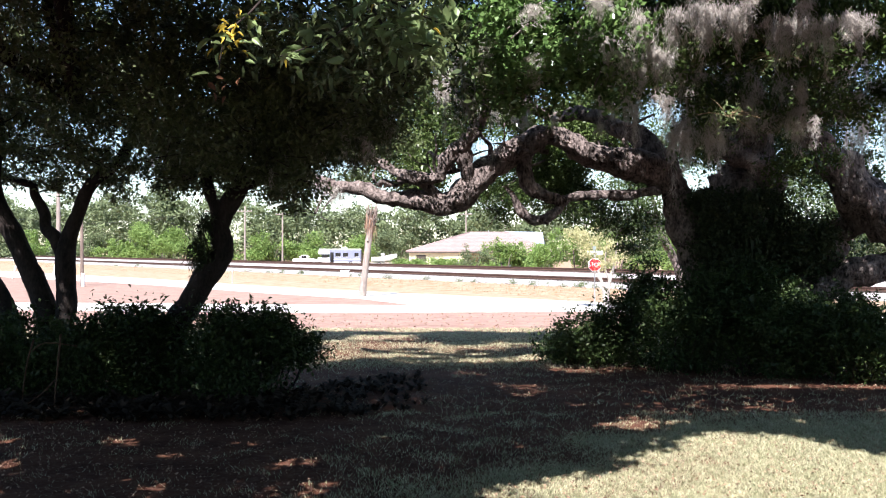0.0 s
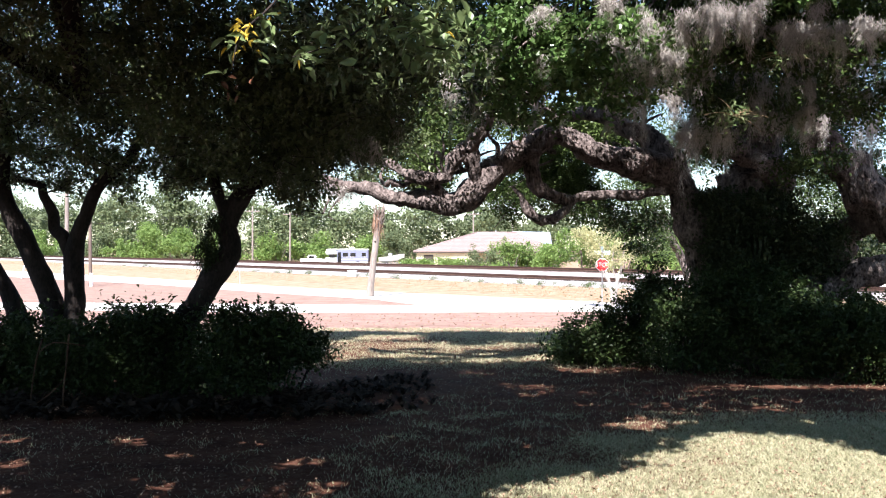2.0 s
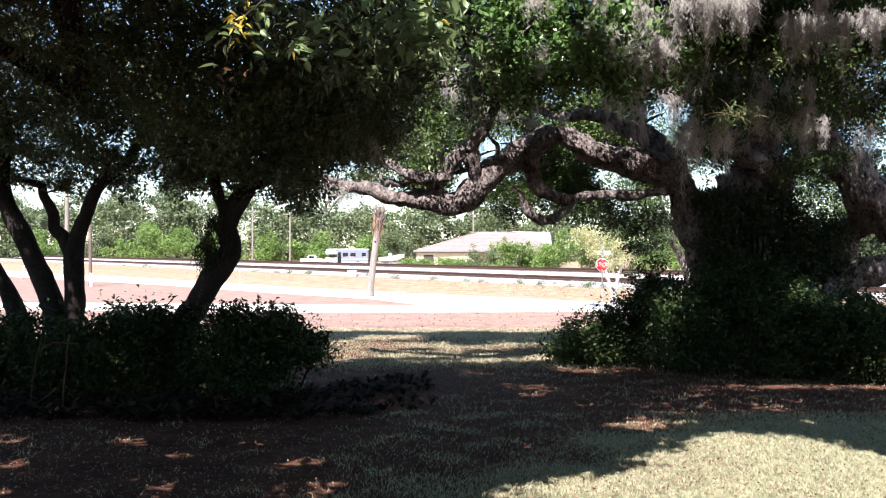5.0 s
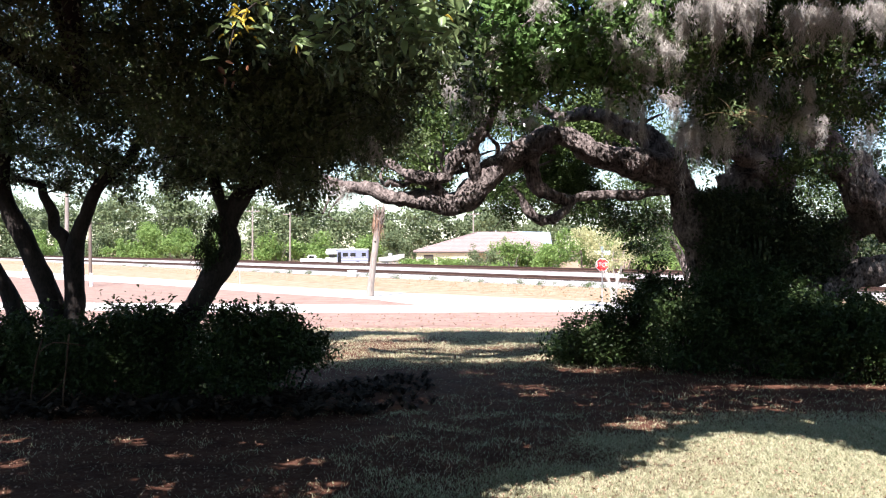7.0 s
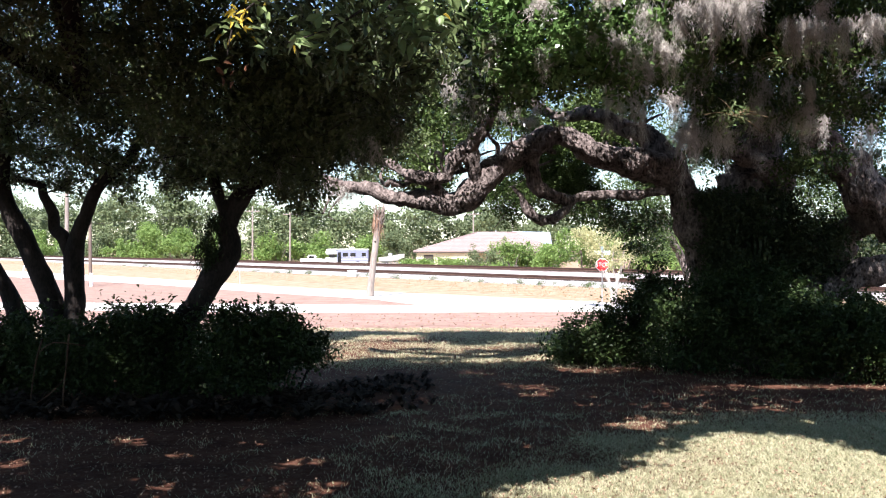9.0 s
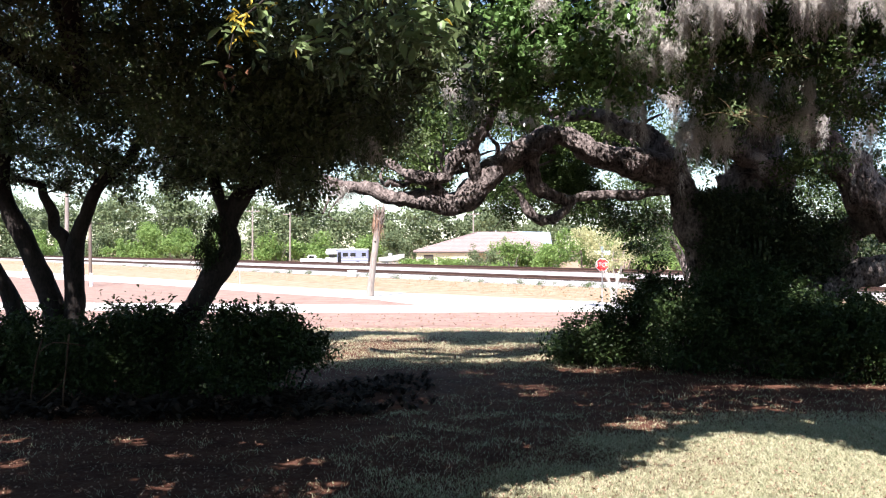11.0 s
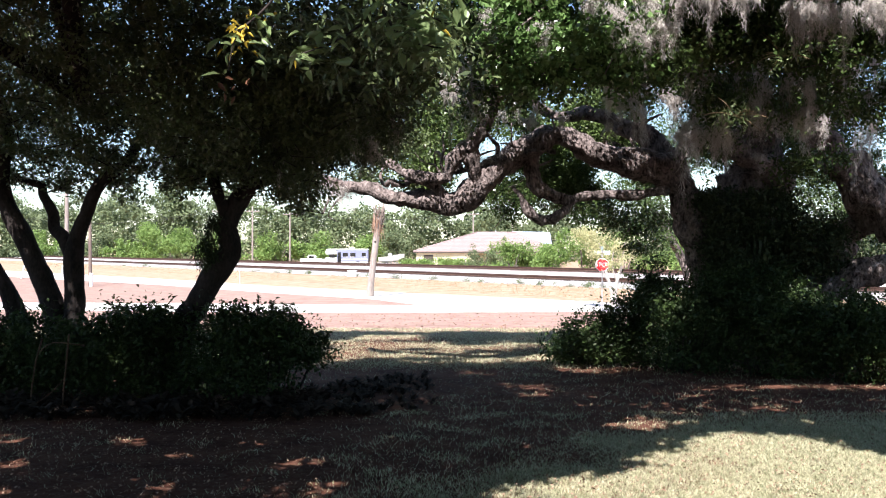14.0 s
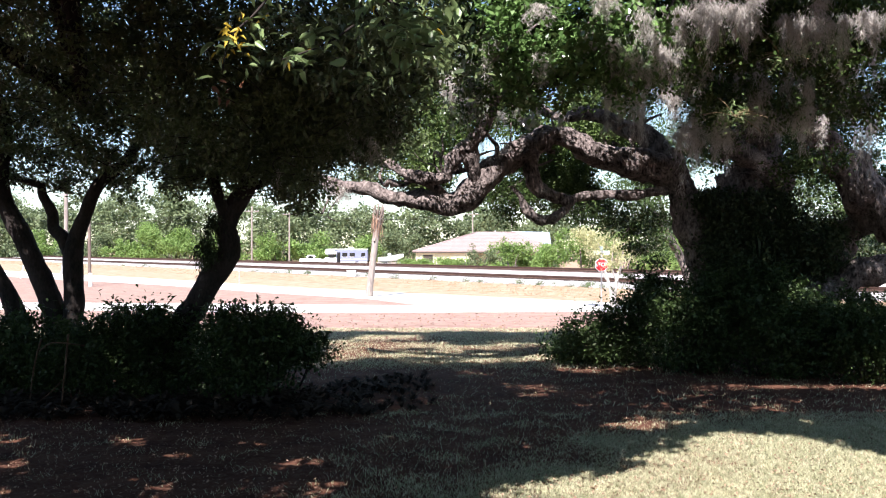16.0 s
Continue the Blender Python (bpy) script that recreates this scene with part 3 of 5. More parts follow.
def oak():
    rng = np.random.default_rng(5)
    o = thing("live_oak", Matrix(), "huge old live oak with gnarled arching limbs, ferns and hanging moss", "tree")
    limbs(o, [
        ([(8.37, 27.00, -0.97), (8.30, 27.00, 0.41), (8.19, 27.00, 1.79), (8.10, 27.00, 3.02), (8.19, 27.00, 4.24), (8.53, 27.00, 5.47), (8.22, 26.50, 7.38), (7.62, 26.00, 9.51)], [1.55, 1.25, 1.05, 1.0, 0.85, 0.6, 0.42, 0.3]),
        ([(7.59, 26.40, 0.77), (7.11, 26.20, 2.12), (6.61, 26.00, 3.31), (6.33, 26.00, 4.34), (6.08, 26.00, 4.86), (5.22, 25.80, 5.21), (4.16, 25.60, 5.34), (3.40, 25.40, 5.73), (2.73, 25.20, 5.85), (2.00, 25.00, 5.46), (1.35, 24.80, 5.06), (0.85, 24.60, 4.48), (0.22, 24.60, 4.10), (-0.55, 24.80, 4.25), (-1.33, 25.00, 4.26), (-1.85, 25.20, 4.52), (-2.66, 25.50, 4.64), (-3.25, 25.80, 4.89), (-3.53, 26.00, 5.30)],
         [0.5, 0.42, 0.36, 0.35, 0.37, 0.36, 0.33, 0.30, 0.27, 0.30, 0.31, 0.30, 0.24, 0.22, 0.2, 0.16, 0.15, 0.12, 0.08]),
        ([(6.22, 26.00, 4.79), (5.97, 26.20, 5.32), (5.38, 26.60, 6.04), (4.85, 27.00, 6.36), (3.95, 27.20, 6.72), (3.13, 27.40, 6.67), (2.29, 27.60, 7.25), (1.67, 27.80, 8.38)], [0.33, 0.31, 0.28, 0.22, 0.2, 0.15, 0.12, 0.08]),
        ([(0.85, 24.60, 4.48), (0.75, 24.40, 4.95), (0.56, 24.20, 5.46), (0.22, 24.20, 5.08), (0.08, 24.30, 4.74), (-0.75, 24.40, 4.79), (-1.31, 24.60, 5.11), (-1.89, 24.80, 5.41)], [0.2, 0.19, 0.17, 0.18, 0.16, 0.14, 0.11, 0.07]),
        ([(0.60, 24.20, 5.46), (0.90, 24.00, 5.81), (1.22, 23.60, 6.36), (0.99, 23.00, 7.19)], [0.17, 0.16, 0.11, 0.07]),
        ([(0.22, 24.60, 4.13), (-0.19, 24.50, 4.54), (-0.61, 24.50, 4.71)], [0.15, 0.12, 0.07]),
        ([(5.85, 26.00, 4.57), (5.07, 25.80, 4.41), (4.17, 25.70, 4.39), (3.42, 25.50, 4.29), (3.10, 25.30, 3.99), (2.73, 25.20, 3.73), (2.29, 25.10, 3.81), (1.93, 25.00, 4.36), (1.72, 25.00, 4.58)], [0.16, 0.14, 0.11, 0.12, 0.16, 0.15, 0.13, 0.07, 0.04]),
        ([(2.30, 25.20, 5.56), (2.22, 25.10, 5.01), (2.37, 25.10, 4.55), (2.88, 25.20, 4.30), (3.26, 25.40, 4.20)], [0.15, 0.15, 0.16, 0.16, 0.14]),
        ([(9.35, 26.50, 1.21), (9.76, 26.20, 2.42), (10.57, 26.00, 3.31)], [0.7, 0.5, 0.3]),
        ([(8.99, 26.80, 3.17), (9.84, 26.40, 3.01), (10.87, 26.00, 3.61), (11.86, 25.60, 4.40)], [0.5, 0.35, 0.34, 0.4]),
        ([(12.15, 25.00, 3.30), (11.16, 25.00, 4.08), (10.24, 25.00, 4.86), (9.52, 24.80, 5.55), (9.14, 24.60, 6.30), (8.74, 24.20, 7.41), (8.40, 24.00, 8.74)], [0.7, 0.62, 0.5, 0.4, 0.3, 0.22, 0.16]),
        ([(9.08, 26.60, 4.68), (8.36, 26.00, 5.23), (7.25, 25.00, 5.54), (6.51, 24.20, 6.31), (5.99, 23.40, 7.00), (5.32, 22.50, 7.87), (4.95, 22.00, 8.88)], [0.34, 0.3, 0.26, 0.2, 0.16, 0.12, 0.08]),
        ([(9.24, 26.00, 1.24), (10.12, 25.60, 2.07), (11.11, 25.20, 2.44), (12.15, 25.00, 2.59)], [0.45, 0.36, 0.33, 0.3]),
    ], BARK, 0.5, 22)
    # crooked small branches along the arch
    for i in range(34):
        if i < 20:
            t = rng.uniform(0, 1)
            b = np.array([-2.6 + 6.2 * t, 25.4 - 0.6 * math.sin(3 * t), 4.6 + 1.25 * max(0, t - 0.2)])
        else:
            b = np.array([rng.uniform(4, 10.5), rng.uniform(25, 26.5), rng.uniform(5.2, 6.2)])
        d = np.array([rng.normal() * 0.6, rng.normal() * 0.4, rng.uniform(0.1, 0.9) * (1 if rng.uniform() < 0.75 else -0.7)])
        p, pts, r = b, [b], rng.uniform(0.03, 0.075)
        for k in range(4):
            p = p + unit((d + rng.normal(size=3) * 0.5)[None])[0] * rng.uniform(0.18, 0.42)
            pts.append(p)
        part("branch", Geo().tube([tuple(q) for q in pts], [r, r * 0.9, r * 0.7, r * 0.5, r * 0.3], 7, 0.3, i, 3).mesh("branch"), BARK, o)
    pts, cen = clumps(rng, [
        ((6.49, 24.00, 7.78), (2.3, 2.5, 1.5), 300), ((9.49, 24.00, 7.78), (2.2, 2.5, 1.9), 330), ((3.32, 22.00, 7.51), (2.0, 2.5, 1.1), 200), ((1.07, 22.00, 7.64), (1.3, 2.0, 1.2), 150),
        ((9.00, 28.00, 5.88), (2.6, 1.5, 0.9), 130), ((10.6, 28.0, 6.4), (1.3, 1.0, 0.9), 80), ((8.0, 28.0, 6.9), (1.2, 1.0, 0.6), 50), ((11.29, 27.00, 5.16), (1.6, 1.5, 1.3), 80), ((5.37, 29.00, 7.79), (1.2, 1.5, 0.7), 40), ((1.78, 27.00, 6.47), (0.8, 1.2, 0.7), 60),
        ((5.40, 27.50, 3.64), (1.0, 1.0, 0.9), 36), ((1.78, 27.00, 4.47), (0.75, 1.0, 0.4), 20), ((4.47, 27.50, 3.95), (0.6, 0.8, 0.4), 14),
        ((1.75, 26.50, 3.92), (0.6, 0.5, 0.2), 8), ((3.70, 26.50, 3.84), (0.6, 0.5, 0.2), 7), ((0.21, 23.00, 7.32), (0.8, 1.2, 1.5), 170), ((0.12, 20.00, 7.67), (0.6, 1.0, 0.7), 60), ((0.80, 25.00, 6.71), (0.6, 1.0, 0.9), 60), ((11.18, 27.50, 2.86), (1.5, 1.2, 1.3), 60), ((10.46, 28.50, 3.66), (1.2, 1.0, 1.2), 44),
        ((1.51, 17.10, 6.51), (1.2, 0.45, 0.75), 66), ((3.26, 17.10, 6.60), (1.2, 0.45, 0.75), 66), ((5.07, 17.30, 6.84), (1.2, 0.45, 0.65), 74), ((6.74, 17.30, 6.84), (1.2, 0.45, 0.65), 70), ((8.41, 17.30, 6.75), (1.2, 0.5, 0.7), 60),
        *boughs(rng, 20, (5.0, 9.5), (17.5, 21.0), (5.4, 6.3), 5), *boughs(rng, 6, (0.6, 1.8), (17.5, 20.0), (5.6, 6.3), 5),
        ((1.67, 16.70, 6.14), (1.0, 0.3, 0.5), 40), ((3.28, 16.70, 6.14), (1.0, 0.3, 0.5), 40),
        ((1.49, 18.00, 6.89), (1.4, 0.8, 0.8), 90), ((4.30, 18.20, 6.94), (2.0, 0.8, 0.9), 120), ((6.88, 18.20, 7.04), (2.0, 0.8, 0.9), 120), ((2.90, 29.00, 5.32), (1.2, 1.0, 0.9), 90), ((4.05, 29.00, 4.33), (0.9, 1.0, 0.5), 50),
        ((-1.55, 29.00, 6.15), (0.8, 0.8, 1.0), 70),
        ((5.6, 21.0, 6.45), (1.0, 1.0, 0.5), 50), ((7.3, 21.5, 6.1), (1.1, 1.0, 0.6), 60), ((8.2, 22.0, 6.6), (0.9, 0.8, 0.5), 34), ((8.3, 22.5, 5.0), (0.9, 0.8, 0.35), 26), ((6.3, 24.0, 5.6), (0.7, 0.6, 0.4), 22)], 70, 0.2, shading)
    part("crown", quads_mesh("crown", leaf_quads(rng, pts, 0.105, 0.055)), LEAF_OAK, o)
    tagged(part("twig", twigs(rng, cen, 420, 0.55, 0.014), BARK, o), kind="stuff")
    pts, cen = clumps(rng, [((-0.15, 28.60, 6.51), (1.1, 0.6, 1.25), 170), ((-1.04, 28.50, 8.03), (1.5, 0.8, 1.2), 120), ((3.26, 28.60, 5.05), (1.3, 0.6, 1.0), 90), ((1.40, 28.60, 7.40), (1.3, 0.6, 1.1), 100), ((3.53, 28.80, 6.53), (1.4, 0.6, 0.8), 90), ((4.84, 28.80, 7.27), (1.4, 0.6, 0.8), 70), ((4.6, 29.0, 6.2), (1.3, 0.7, 0.8), 100), ((6.1, 29.0, 5.5), (0.8, 0.6, 0.7), 60), ((-0.6, 29.0, 5.0), (0.9, 0.6, 0.35), 36), ((1.7, 29.0, 4.75), (0.7, 0.6, 0.4), 30), ((3.6, 29.0, 4.9), (0.9, 0.6, 0.5), 40), ((-0.37, 27.50, 5.20), (0.7, 0.5, 0.4), 40)], 80, 0.2, shading)
    # far side of the oak, coloured as if sunlit
    part("crown", quads_mesh("crown", leaf_quads(rng, pts, 0.11, 0.06)), LEAF_BACK_LIT, o)
    # oak top added above the view to shade its limbs and the lawn
    blobs = [((rng.uniform(3, 14), rng.uniform(15, 27), rng.uniform(9.8, 12)), (2.4, 2.4, 0.8), 70) for _ in range(44)]
    blobs += [((9.5, 18.5, 10.5), (2.4, 2.2, 0.8), 80), ((12.0, 19.0, 10.5), (2.4, 2.2, 0.8), 80)]
    pts, cen = clumps(rng, blobs, 16, 0.32, shading)
    part("crown", quads_mesh("crown", leaf_quads(rng, pts, 0.24, 0.13)), LEAF_OAK, o)
    # ferns and vines that clothe the fork
    g = []
    for i in range(1500):
        a, z = rng.uniform(0, 2 * math.pi), rng.uniform(0.9, 4.7)
        r = 1.15 + 0.5 * noise.noise(Vector((math.cos(a) * 1.5, math.sin(a) * 1.5, z * 0.9))) - 0.1 * z / 5
        if z > 3.8:
            r *= 0.85
        c = np.array([8.1 + r * math.cos(a), 27 + r * math.sin(a), z])
        ln, w = rng.uniform(0.35, 0.8), rng.uniform(0.03, 0.06)
        out = np.array([math.cos(a), math.sin(a), 0])
        out = out + rng.normal(size=3) * 0.35
        s = np.array([-math.sin(a), math.cos(a), 0]) + rng.normal(size=3) * 0.5
        prev = c
        for k in range(3):
            nxt = prev + out * (0.12 - 0.07 * k) * ln * 3 * 0.5 + np.array([0, 0, -ln / 3 * (0.4 + 0.5 * k)])
            w1 = w * (1 - k / 3.2)
            w2 = w * (1 - (k + 1) / 3.2)
            g += [prev - s * w1, prev + s * w1, nxt + s * w2, nxt - s * w2]
            prev = nxt
    tagged(part("fern", quads_mesh("fern", np.array(g)), FERN, o, "dark fern fronds clothing the fork"), kind="stuff")
    pts, cen = clumps(rng, [((7.0, 25.5, 3.3), (0.3, 0.3, 0.9), 60), ((7.35, 25.4, 2.2), (0.4, 0.3, 0.8), 60), ((6.75, 25.7, 4.2), (0.25, 0.3, 0.35), 18), ((7.6, 26.1, 3.9), (0.8, 0.5, 0.7), 90), ((8.5, 26.1, 3.7), (0.9, 0.5, 0.9), 110), ((8.0, 25.9, 2.6), (1.2, 0.5, 0.9), 120), ((9.6, 25.6, 3.0), (0.9, 0.6, 0.9), 90)], 60, 0.16)
    tagged(part("ivy", quads_mesh("ivy", leaf_quads(rng, pts, 0.11, 0.07, droop=0.8)), FERN, o, "dark ivy leaves on the trunk"), kind="stuff")
    return o


def back_tree(at, blobs, label, seed, leaf=0.13, material=None, trunk_r=0.2, n_per=40, spread=0.28):
    rng = np.random.default_rng(seed)
    t = thing("tree", Matrix(), label, "tree", "sunlit trees behind the oak")
    top = blobs[0][0]
    limbs(t, [([(at[0], at[1], -0.1), (at[0] * 0.7 + top[0] * 0.3, at[1], top[2] * 0.5), top], [trunk_r, trunk_r * 0.7, trunk_r * 0.3])] +
          [([(at[0] * 0.6 + top[0] * 0.4, at[1], top[2] * 0.55), b[0]], [trunk_r * 0.5, trunk_r * 0.15]) for b in blobs[1:]], BARK, 0.15, 8)
    pts, cen = clumps(rng, blobs, n_per, spread)
    part("crown", quads_mesh("crown", leaf_quads(rng, pts, leaf, leaf * 0.45)), material or LEAF_OAK, t)
    return t


def shrub(blobs, label, seed, material, leaf=0.105, per=70, spread=0.19, group="shrubs in the planted bed", stems=26):
    rng = np.random.default_rng(seed)
    s = thing("shrub", Matrix(), label, "shrub", group)
    pts, cen = clumps(rng, blobs, per, spread)
    pts = pts[pts[:, 2] > 0.0]
    quads = [leaf_quads(rng, pts, leaf, leaf * 0.55, droop=0.0)]
    # feathery sprigs that stand out of the top
    tops = cen[np.argsort(cen[:, 2])[-len(cen) // 2:]]
    for c in tops:
        d = unit(np.array([[rng.normal() * 0.7, rng.normal() * 0.5, rng.uniform(0.5, 1.1)]]))[0]
        side = unit(np.cross(d, rng.normal(size=3))[None])[0]
        t = np.linspace(0.1, 1.0, 9)[:, None]
        line = c + d * t * rng.uniform(0.3, 0.7) - np.array([0, 0, 0.16]) * t ** 2
        for sg in (-1, 1):
            quads.append(leaf_quads(rng, line + side * sg * 0.035, leaf * 1.35, leaf * 0.5, droop=0.0, outward=np.tile((side * sg + d * 0.5) * 6, (9, 1))))
    part("foliage", quads_mesh("foliage", np.concatenate(quads)), material, s)
    g = Geo()
    for c in cen[rng.choice(len(cen), min(stems, len(cen)), replace=False)]:
        b = np.array([np.mean([k[0][0] for k in blobs]), np.mean([k[0][1] for k in blobs]), 0]) * 0.4 + np.array([c[0], c[1], 0]) * 0.6
        g.tube([b - np.array([0, 0, 0.05]), (b + c) * 0.5 + rng.normal(size=3) * 0.1, c], [0.022, 0.016, 0.006], 5, steps=3)
    tagged(part("stem", g.mesh("stem"), BARK_DARK, s), kind="stuff")
    return s


_, shade_b = left_trees()
live_oak = oak()
back_tree((9.8, 38, 0), [((7.47, 38.00, 5.40), (1.6, 1.2, 1.2), 110), ((7.86, 40.00, 8.02), (2.0, 1.4, 1.6), 90), ((7.80, 36.00, 3.95), (1.0, 1.2, 1.4), 62)], "leafy tree with light showing through its crown", 12)
# this crown takes the lit leaf colour to look less shaded
back_tree((14.0, 34, 0), [((13.82, 34.00, 3.98), (1.8, 1.4, 1.5), 70), ((12.64, 35.00, 5.21), (1.8, 1.4, 1.6), 120), ((9.53, 36.00, 6.70), (1.8, 1.2, 1.3), 70)], "leafy tree crowded behind the oak", 13, material=LEAF_BACK_LIT)

# shrubs of the bed beside the crooked tree
shrub([((-8.43, 20.50, 0.92), (1.5, 0.9, 0.75), 110), ((-8.43, 20.50, 0.10), (1.6, 1.0, 0.7), 70), ((-10.30, 21.00, 0.87), (1.2, 1.0, 1.0), 70), ((-7.3, 20.0, 0.75), (0.8, 0.7, 0.6), 60)], "dense dark evergreen shrub with toothed leaves", 21, LEAF_SHRUB)
shrub([((-6.33, 20.50, 1.27), (1.0, 0.8, 0.5), 90), ((-6.27, 20.50, 0.45), (1.2, 1.0, 0.8), 110)], "dense dark evergreen shrub at a tree's foot", 22, LEAF_SHRUB)
shrub([((-3.91, 20.00, 1.31), (1.1, 0.8, 0.5), 100), ((-4.13, 20.00, 0.51), (1.3, 1.0, 0.8), 120), ((-2.78, 20.50, 0.97), (0.45, 0.5, 0.35), 30)], "rounded dark shrub with feathery sprigs", 23, LEAF_SHRUB)
shrub([((3.93, 26.00, 0.65), (0.85, 0.9, 0.65), 70), ((3.40, 26.50, 0.23), (0.5, 0.6, 0.4), 36), ((4.81, 26.00, 0.65), (0.9, 0.9, 1.0), 90)], "loose green shrub beside the lawn, lit at its edge", 24, LEAF_SHRUB, group="shrubs under the oak")
shrub([((6.21, 24.50, 1.07), (1.2, 1.0, 1.2), 200), ((5.40, 26.00, 1.69), (0.7, 0.8, 1.0), 56)], "dense dark shrub under the oak", 25, LEAF_SHRUB, group="shrubs under the oak")
shrub([((8.22, 23.50, 0.88), (1.4, 1.0, 1.2), 220), ((7.69, 24.80, 1.89), (1.2, 0.7, 0.7), 90)], "dense dark shrub under the oak", 26, LEAF_SHRUB, group="shrubs under the oak")
shrub([((9.92, 22.50, 0.78), (1.3, 1.0, 0.95), 170), ((9.96, 24.50, 1.34), (1.2, 0.6, 0.5), 40)], "dense dark shrub under the oak", 27, LEAF_SHRUB, group="shrubs under the oak")


# ------------------------------------------------------------- woods along the railway
def woods():
    rng = np.random.default_rng(40)
    blobs = []
    for i in range(260):
        x = rng.uniform(-260, 210)
        y = 240 - 0.25 * x * (x < 0) + rng.uniform(-8, 30)
        h = rng.uniform(11, 16.5) * (1.0 + 0.12 * math.sin(x * 0.06)) * (1.22 if x < -45 else 1.12 if x < -28 else 1.08 if x < 3 else 0.82)
        for k in range(6):
            blobs.append(((x + rng.normal() * 3, y + rng.normal() * 2, h * (0.08 + 0.155 * k)), (4.2 - 0.3 * k, 3.0, 2.0), 13))
    pts, cen = clumps(rng, blobs, 13, 0.75)
    me = quads_mesh("woodland", leaf_quads(rng, pts, 0.85, 0.6))
    tagged(part("woodland", me, LEAF_FAR), "broadleaf woodland in full sun beyond the railway", "woods", kind="stuff")


def bush(c, r, count, label, seed, material, leaf=0.4, group="bushes beyond the railway"):
    rng = np.random.default_rng(seed)
    b = thing("bush", (c[0], c[1], 0), label, "bush", group)
    blobs = [((rng.uniform(-0.75, 0.75) * r[0], rng.uniform(-0.7, 0.7) * r[1], r[2] * rng.uniform(0.1, 0.85)), (r[0] * 0.42, r[1] * 0.42, r[2] * 0.25), count // 8) for _ in range(8)]
    pts, cen = clumps(rng, blobs, 40, leaf * 1.1)
    pts = pts[pts[:, 2] > 0]
    part("foliage", quads_mesh("foliage", leaf_quads(rng, pts, leaf, leaf * 0.6)), material, b)
    g = Geo()
    for k in range(5):
        e = cen[rng.integers(len(cen))]
        g.tube([(e[0] * 0.2, e[1] * 0.2, -0.1), (e[0] * 0.5, e[1] * 0.5, e[2] * 0.6), tuple(e)], [0.1, 0.07, 0.03], 5, steps=2)
    part("stem", g.mesh("stem"), BARK, b)
    return b


woods()
for i, (c, r, k, m) in enumerate([
        ((11.5, 112), (2.6, 2.5, 4.6), 130, LEAF_PEPPER), ((15.5, 110), (3.0, 2.5, 5.2), 150, LEAF_PEPPER), ((8.0, 116), (3.4, 2.0, 3.9), 140, LEAF_PEPPER), ((10.5, 118), (2.6, 2.0, 4.6), 110, LEAF_PEPPER),
        ((19.5, 108), (3.0, 2.5, 5.6), 150, LEAF_PEPPER), ((5.0, 130), (2.0, 2.0, 4.4), 60, LEAF_FAR), ((8.2, 134), (1.6, 1.6, 4.6), 50, LEAF_FAR),
        ((-1.5, 140), (3.0, 2, 1.7), 90, LEAF_PEPPER), ((3.0, 136), (3.2, 2, 1.9), 90, LEAF_PEPPER), ((-5.5, 146), (3.0, 2, 1.4), 70, LEAF_PEPPER),
        ((-34, 205), (5.0, 3.0, 7.0), 150, LEAF_PEPPER), ((-44, 208), (5.0, 3.0, 6.5), 150, LEAF_PEPPER), ((-27, 206), (4.5, 3.0, 6.0), 130, LEAF_PEPPER),
        ((-72, 232), (7.0, 3.0, 9.0), 190, LEAF_PEPPER), ((-62, 226), (6.0, 3.0, 8.0), 170, LEAF_PEPPER), ((-56, 220), (5.0, 3.0, 5.0), 120, LEAF_PEPPER),
        ((-84, 236), (6.5, 3.0, 7.0), 150, LEAF_FAR), ((-98, 250), (8.0, 3.0, 8.0), 180, LEAF_PEPPER), ((-16, 210), (5.0, 3.0, 7.0), 130, LEAF_PEPPER),
        ((-8, 200), (4.0, 3.0, 6.0), 120, LEAF_FAR), ((26, 110), (4.0, 3.0, 6.0), 150, LEAF_PEPPER), ((34, 104), (4.5, 3.0, 6.5), 150, LEAF_FAR), ((42, 98), (4.5, 3.0, 6.5), 150, LEAF_FAR)]):
    bush(c, r, k, "bright green roadside bush in full sun" if m == LEAF_PEPPER else "dull green rounded bush in sun", 60 + i, m, 0.25 if c[1] < 150 else 0.45)
# ------------------------------------------------------------- unseen wall added behind the camera, closes the place and blocks sky light
g = Geo().box(-14, -4.3, -0.1, 14, -4.0, 5.2)
tagged(part("sky_block_wall", g.mesh("sky_block_wall", False), POLE_DARK), "plain brown wall added out of view to block sky light", "wall", kind="structure")


